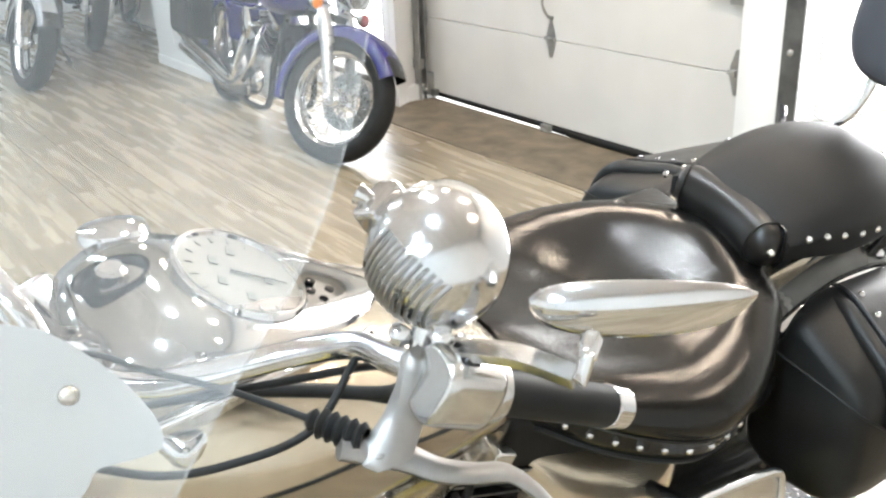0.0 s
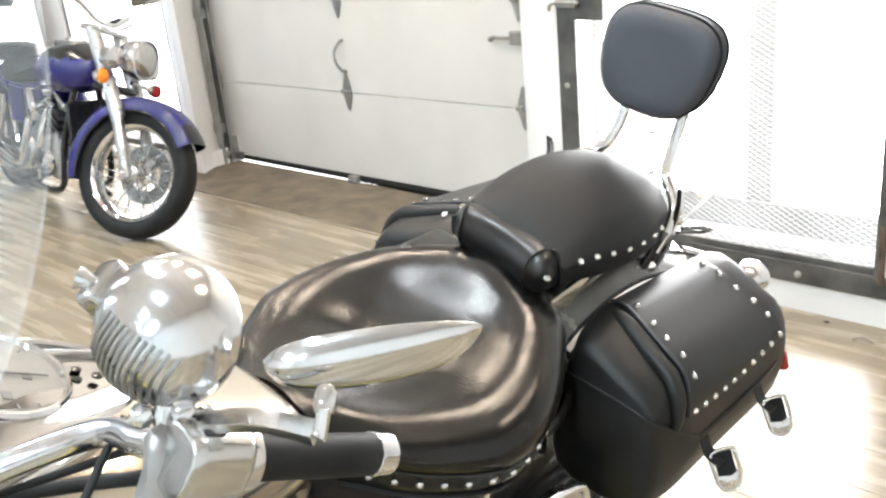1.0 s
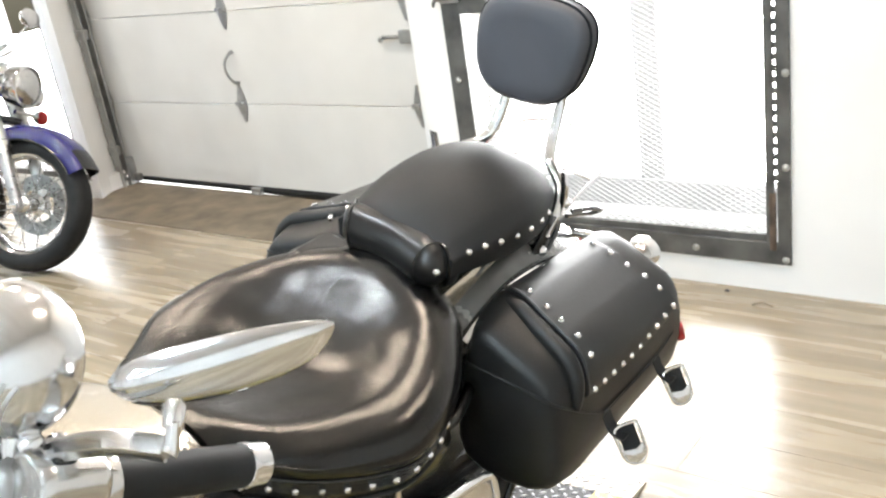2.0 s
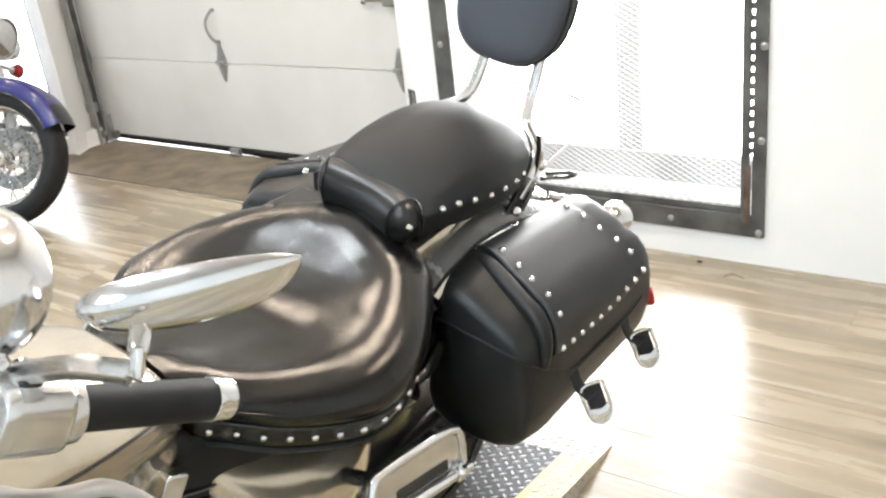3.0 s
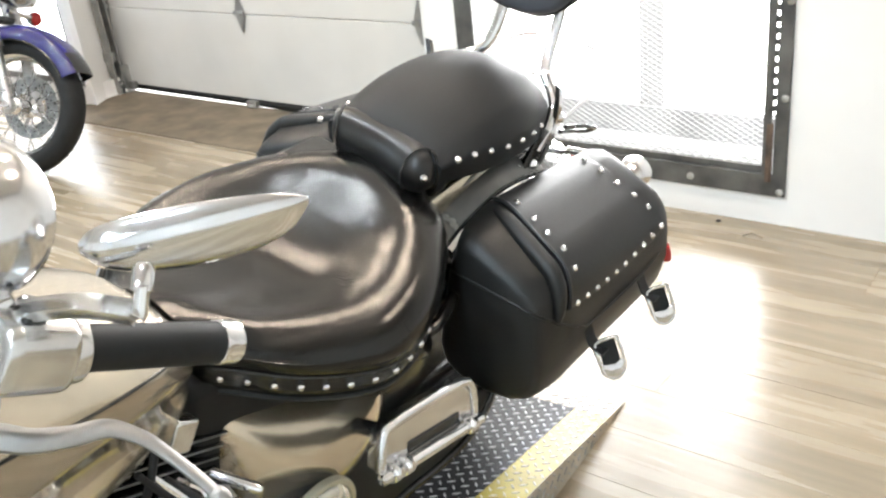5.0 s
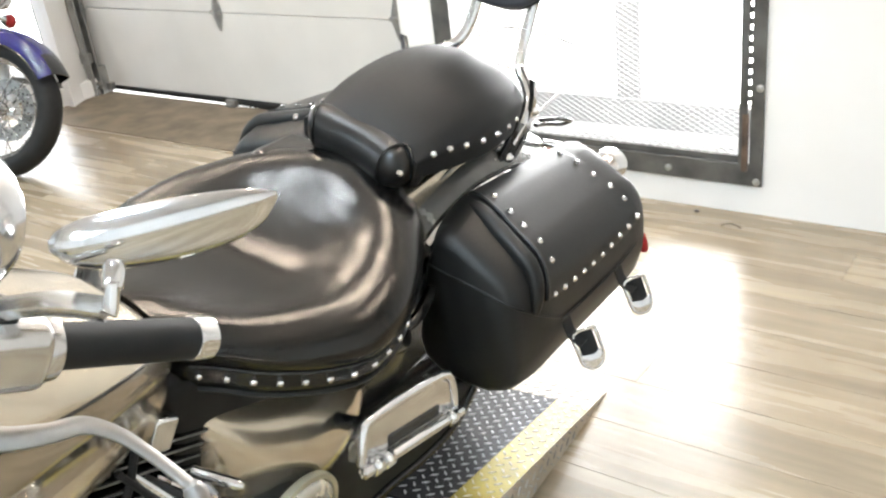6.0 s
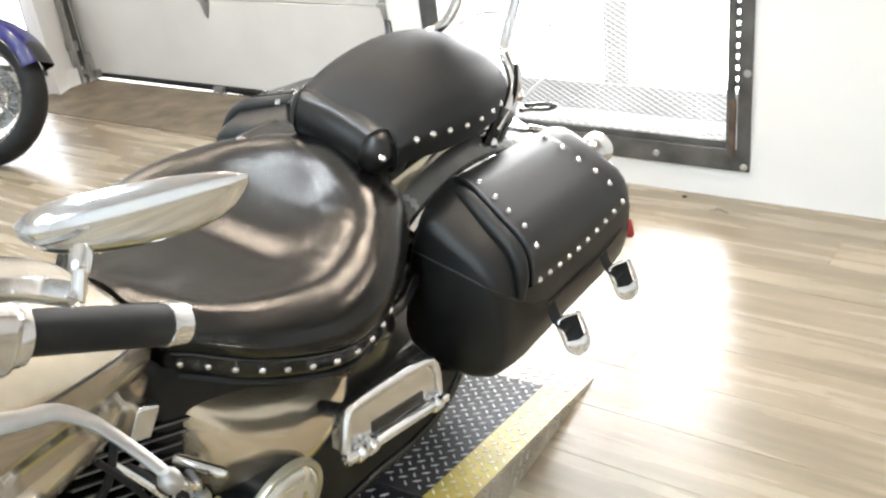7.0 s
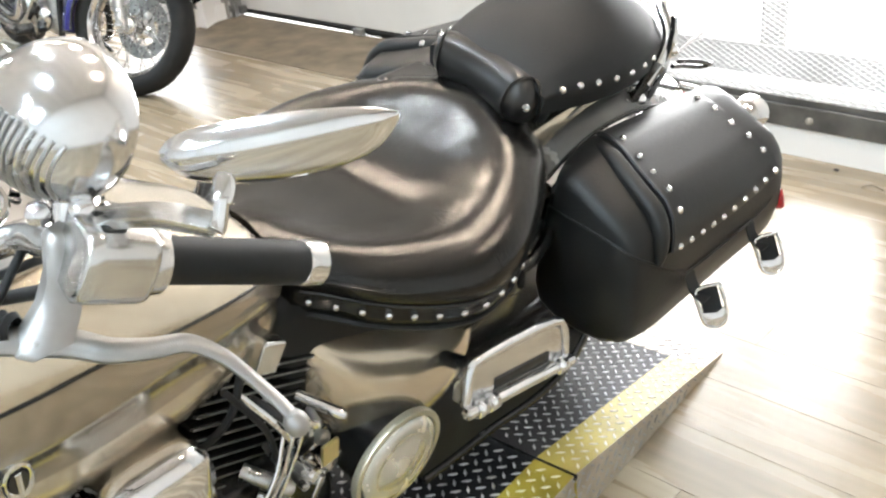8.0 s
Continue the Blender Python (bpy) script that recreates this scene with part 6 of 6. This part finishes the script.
    part("backrest", box(bmesh.new(), (-.11, 1.76, 1.08), (.11, 1.82, 1.28), .035, 4), VINYL, b)
    for s in (1, -1):
        part("backrest_post", tube(bmesh.new(), [(s * .1, 1.80, 1.12), (s * .11, 1.79, .95), (s * .125, 1.70, .76)], .009, 10), CHROME, b)
        part("side_cover", box(bmesh.new(), (s * .13 - .02, .95, .46), (s * .13 + .02, 1.25, .68), .018, 3), paint, b)
        part("frame_rail", tube(bmesh.new(), [(s * .04, .42, .80), (s * .11, .52, .45), (s * .13, .60, .17), (s * .14, 1.1, .16), (s * .14, 1.3, .35), (s * .12, 1.45, .62)], .018, 10), BLACK, b)
        if bags:
            part("saddlebag", box(bmesh.new(), (s * .26 - .09, 1.42, .42), (s * .26 + .09, 1.86, .72), .05, 4), VINYL, b)
        part("shock", tube(bmesh.new(), [(s * .15, base - .12, .30), (s * .15, base - .3, .62)], .024, 12), CHROME, b)
    # engine: two finned cylinders on a case
    part("crankcase", box(bmesh.new(), (-.14, .62, .2), (.14, 1.12, .46), .05, 4), SATIN, b)
    part("radiator", box(bmesh.new(), (-.105, .45, .32), (.105, .49, .64), .01), BLACK, b)
    for y0, ln in ((.76, -26), (.92, 26)):
        mm = Matrix.Translation((0, y0, .42)) @ pose(0, 0, 0, -ln)
        cyl = part("cylinder", lathe(bmesh.new(), [(.07, 0), (.073, .2), (.05, .23)], mm, 24), SATIN, b)
        for k in range(8):
            part("fin", box(bmesh.new(), (-.105, -.088, .03 + k * .022), (.105, .088, .037 + k * .022), .003, 1, mm), BLACK if k % 2 else SATIN, cyl)
        part("rocker_cover", box(bmesh.new(), (-.085, -.08, .215), (.085, .08, .26), .018, 3, mm), CHROME, cyl)
    part("air_cleaner", lathe(bmesh.new(), [(.03, -.07), (.085, -.06), (.09, .0), (.08, .014), (.03, .02), (0, .02)], aim((-.17, .84, .60), (-1, 0, 0)), 32), CHROME, b)
    for k, (y, z, q) in enumerate(((.72, .30, .075), (.98, .32, .09), (1.14, .28, .05))):
        part("engine_cover", lathe(bmesh.new(), [(q, -.04), (q, .02), (q * .9, .032), (q * .4, .04), (0, .04)], aim((-.14, y, z), (-1, 0, 0)), 28), CHROME if k != 1 else SATIN, b)
    for k in (0, 1):
        part("exhaust_pipe", tube(bmesh.new(), [(-.09, .72 + .2 * k, .60), (-.16, .66 + .22 * k, .53), (-.19, .72 + .2 * k, .36 + .02 * k), (-.20, 1.0, .22 + .05 * k), (-.21, 1.3, .24 + .07 * k), (-.225, 1.98, .31 + .09 * k)], [.021, .022, .022, .027, .034, .037], 16), CHROME, b, "long chrome exhaust")
    part("footboard", box(bmesh.new(), (-.33, .62, .235), (-.17, .82, .26), .008), BLACK, b)
    part("brake_pedal", tube(bmesh.new(), [(-.2, .7, .22), (-.24, .58, .26), (-.26, .52, .30)], .009, 8), CHROME, b)
    part("side_stand", tube(bmesh.new(), [(.14, .95, .17), (.2, .9, .09), (.27, .86, -.02)], .012, 8), BLACK, b)
    part("swing_arm", tube(bmesh.new(), [(-.13, 1.18, .32), (-.135, base, r)], .024, 10), BLACK, b)
    part("tail_lamp", box(bmesh.new(), (-.05, base + .36, .55), (.05, base + .42, .62), .015, 3), RED, b)
    return b


SILVER = varied(material("silver_paint", (0.5, 0.5, 0.52), 0.25, 0.6, 1.0), (0.42, 0.42, 0.44), (0.5, 0.5, 0.52), 700)
cruiser(pose(-2.25, 2.955, 0.0, 0, 7, 83), "deep blue and black cruiser with chrome engine on its stand", BLUE, BLACK, 34)
cruiser(pose(-5.25, 2.22, 0.0, 0, 7, 72), "silver touring cruiser parked on the plank floor", SILVER, BLACK, 25, 16, False)
cruiser(pose(-6.45, 3.05, 0.0, 0, 7, 60), "black cruiser parked by the white shelf unit", BLACK, BLACK, 20, 16, False)

# ---- ceiling lamps ----
def lamp_shell():
    bm = lathe(bmesh.new(), [(0.10, 0.0), (0.135, 0.0), (0.14, 0.03), (0.12, 0.055), (0.05, 0.07), (0.05, 0.078)], None, 24)
    return bm


SHELL = mesh_of("housing", lamp_shell(), WALL)
# the two lamps added for the saddle sheen get shells as well
for x, y in COOL + [(x, WARM_Y) for x in WARM_X]:
    ob = thing("ceiling_lamp", pose(x, y, CEILING - 0.078), "round white ceiling lamp, switched on", "lamp", "ceiling lamps")
    piece("housing", SHELL, Matrix(), ob)

# ---- floor planks ----
floor = tagged(part("floor", box(bmesh.new(), (X0, Y0, -0.1), (X1, WALL_Y + 0.19, -0.006)), GROUT, None, smooth=False), "light oak plank floor with worn grain", "floor", kind="structure")
PLANK_L, PLANK_W = 1.22, 0.18
pm = mesh_of("plank", box(bmesh.new(), (-PLANK_L / 2 + 0.0003, -PLANK_W / 2 + 0.0003, -0.006), (PLANK_L / 2 - 0.0003, PLANK_W / 2 - 0.0003, 0), 0.0006, 1), PLANK, False)
rng = random.Random(11)
verts, faces = [], []
row = 0
y = WALL_Y + PLANK_W / 2 - 0.001
while y > Y0:
    x = X0 - rng.uniform(0, PLANK_L)
    while x < X1 + 0.6:
        if -5.8 < x < 3.2 and y > 0.3:
            piece("plank", pm, pose(x, y, 0), floor)
        else:
            i = len(verts)
            a, b = PLANK_L / 2 - 0.0012, PLANK_W / 2 - 0.0012
            x0, x1 = max(x - a, X0), min(x + a, X1)
            if x1 - x0 > 0.01:
                verts += [(x0, y - b, 0), (x1, y - b, 0), (x1, y + b, 0), (x0, y + b, 0)]
                faces.append((i, i + 1, i + 2, i + 3))
        x += PLANK_L
    y -= PLANK_W
me = bpy.data.meshes.new("planks")
me.from_pydata(verts, [], faces)
me.materials.append(PLANK_FAR)
ob = new("planks", me)
ob.parent = floor
tagged(ob, kind="stuff")
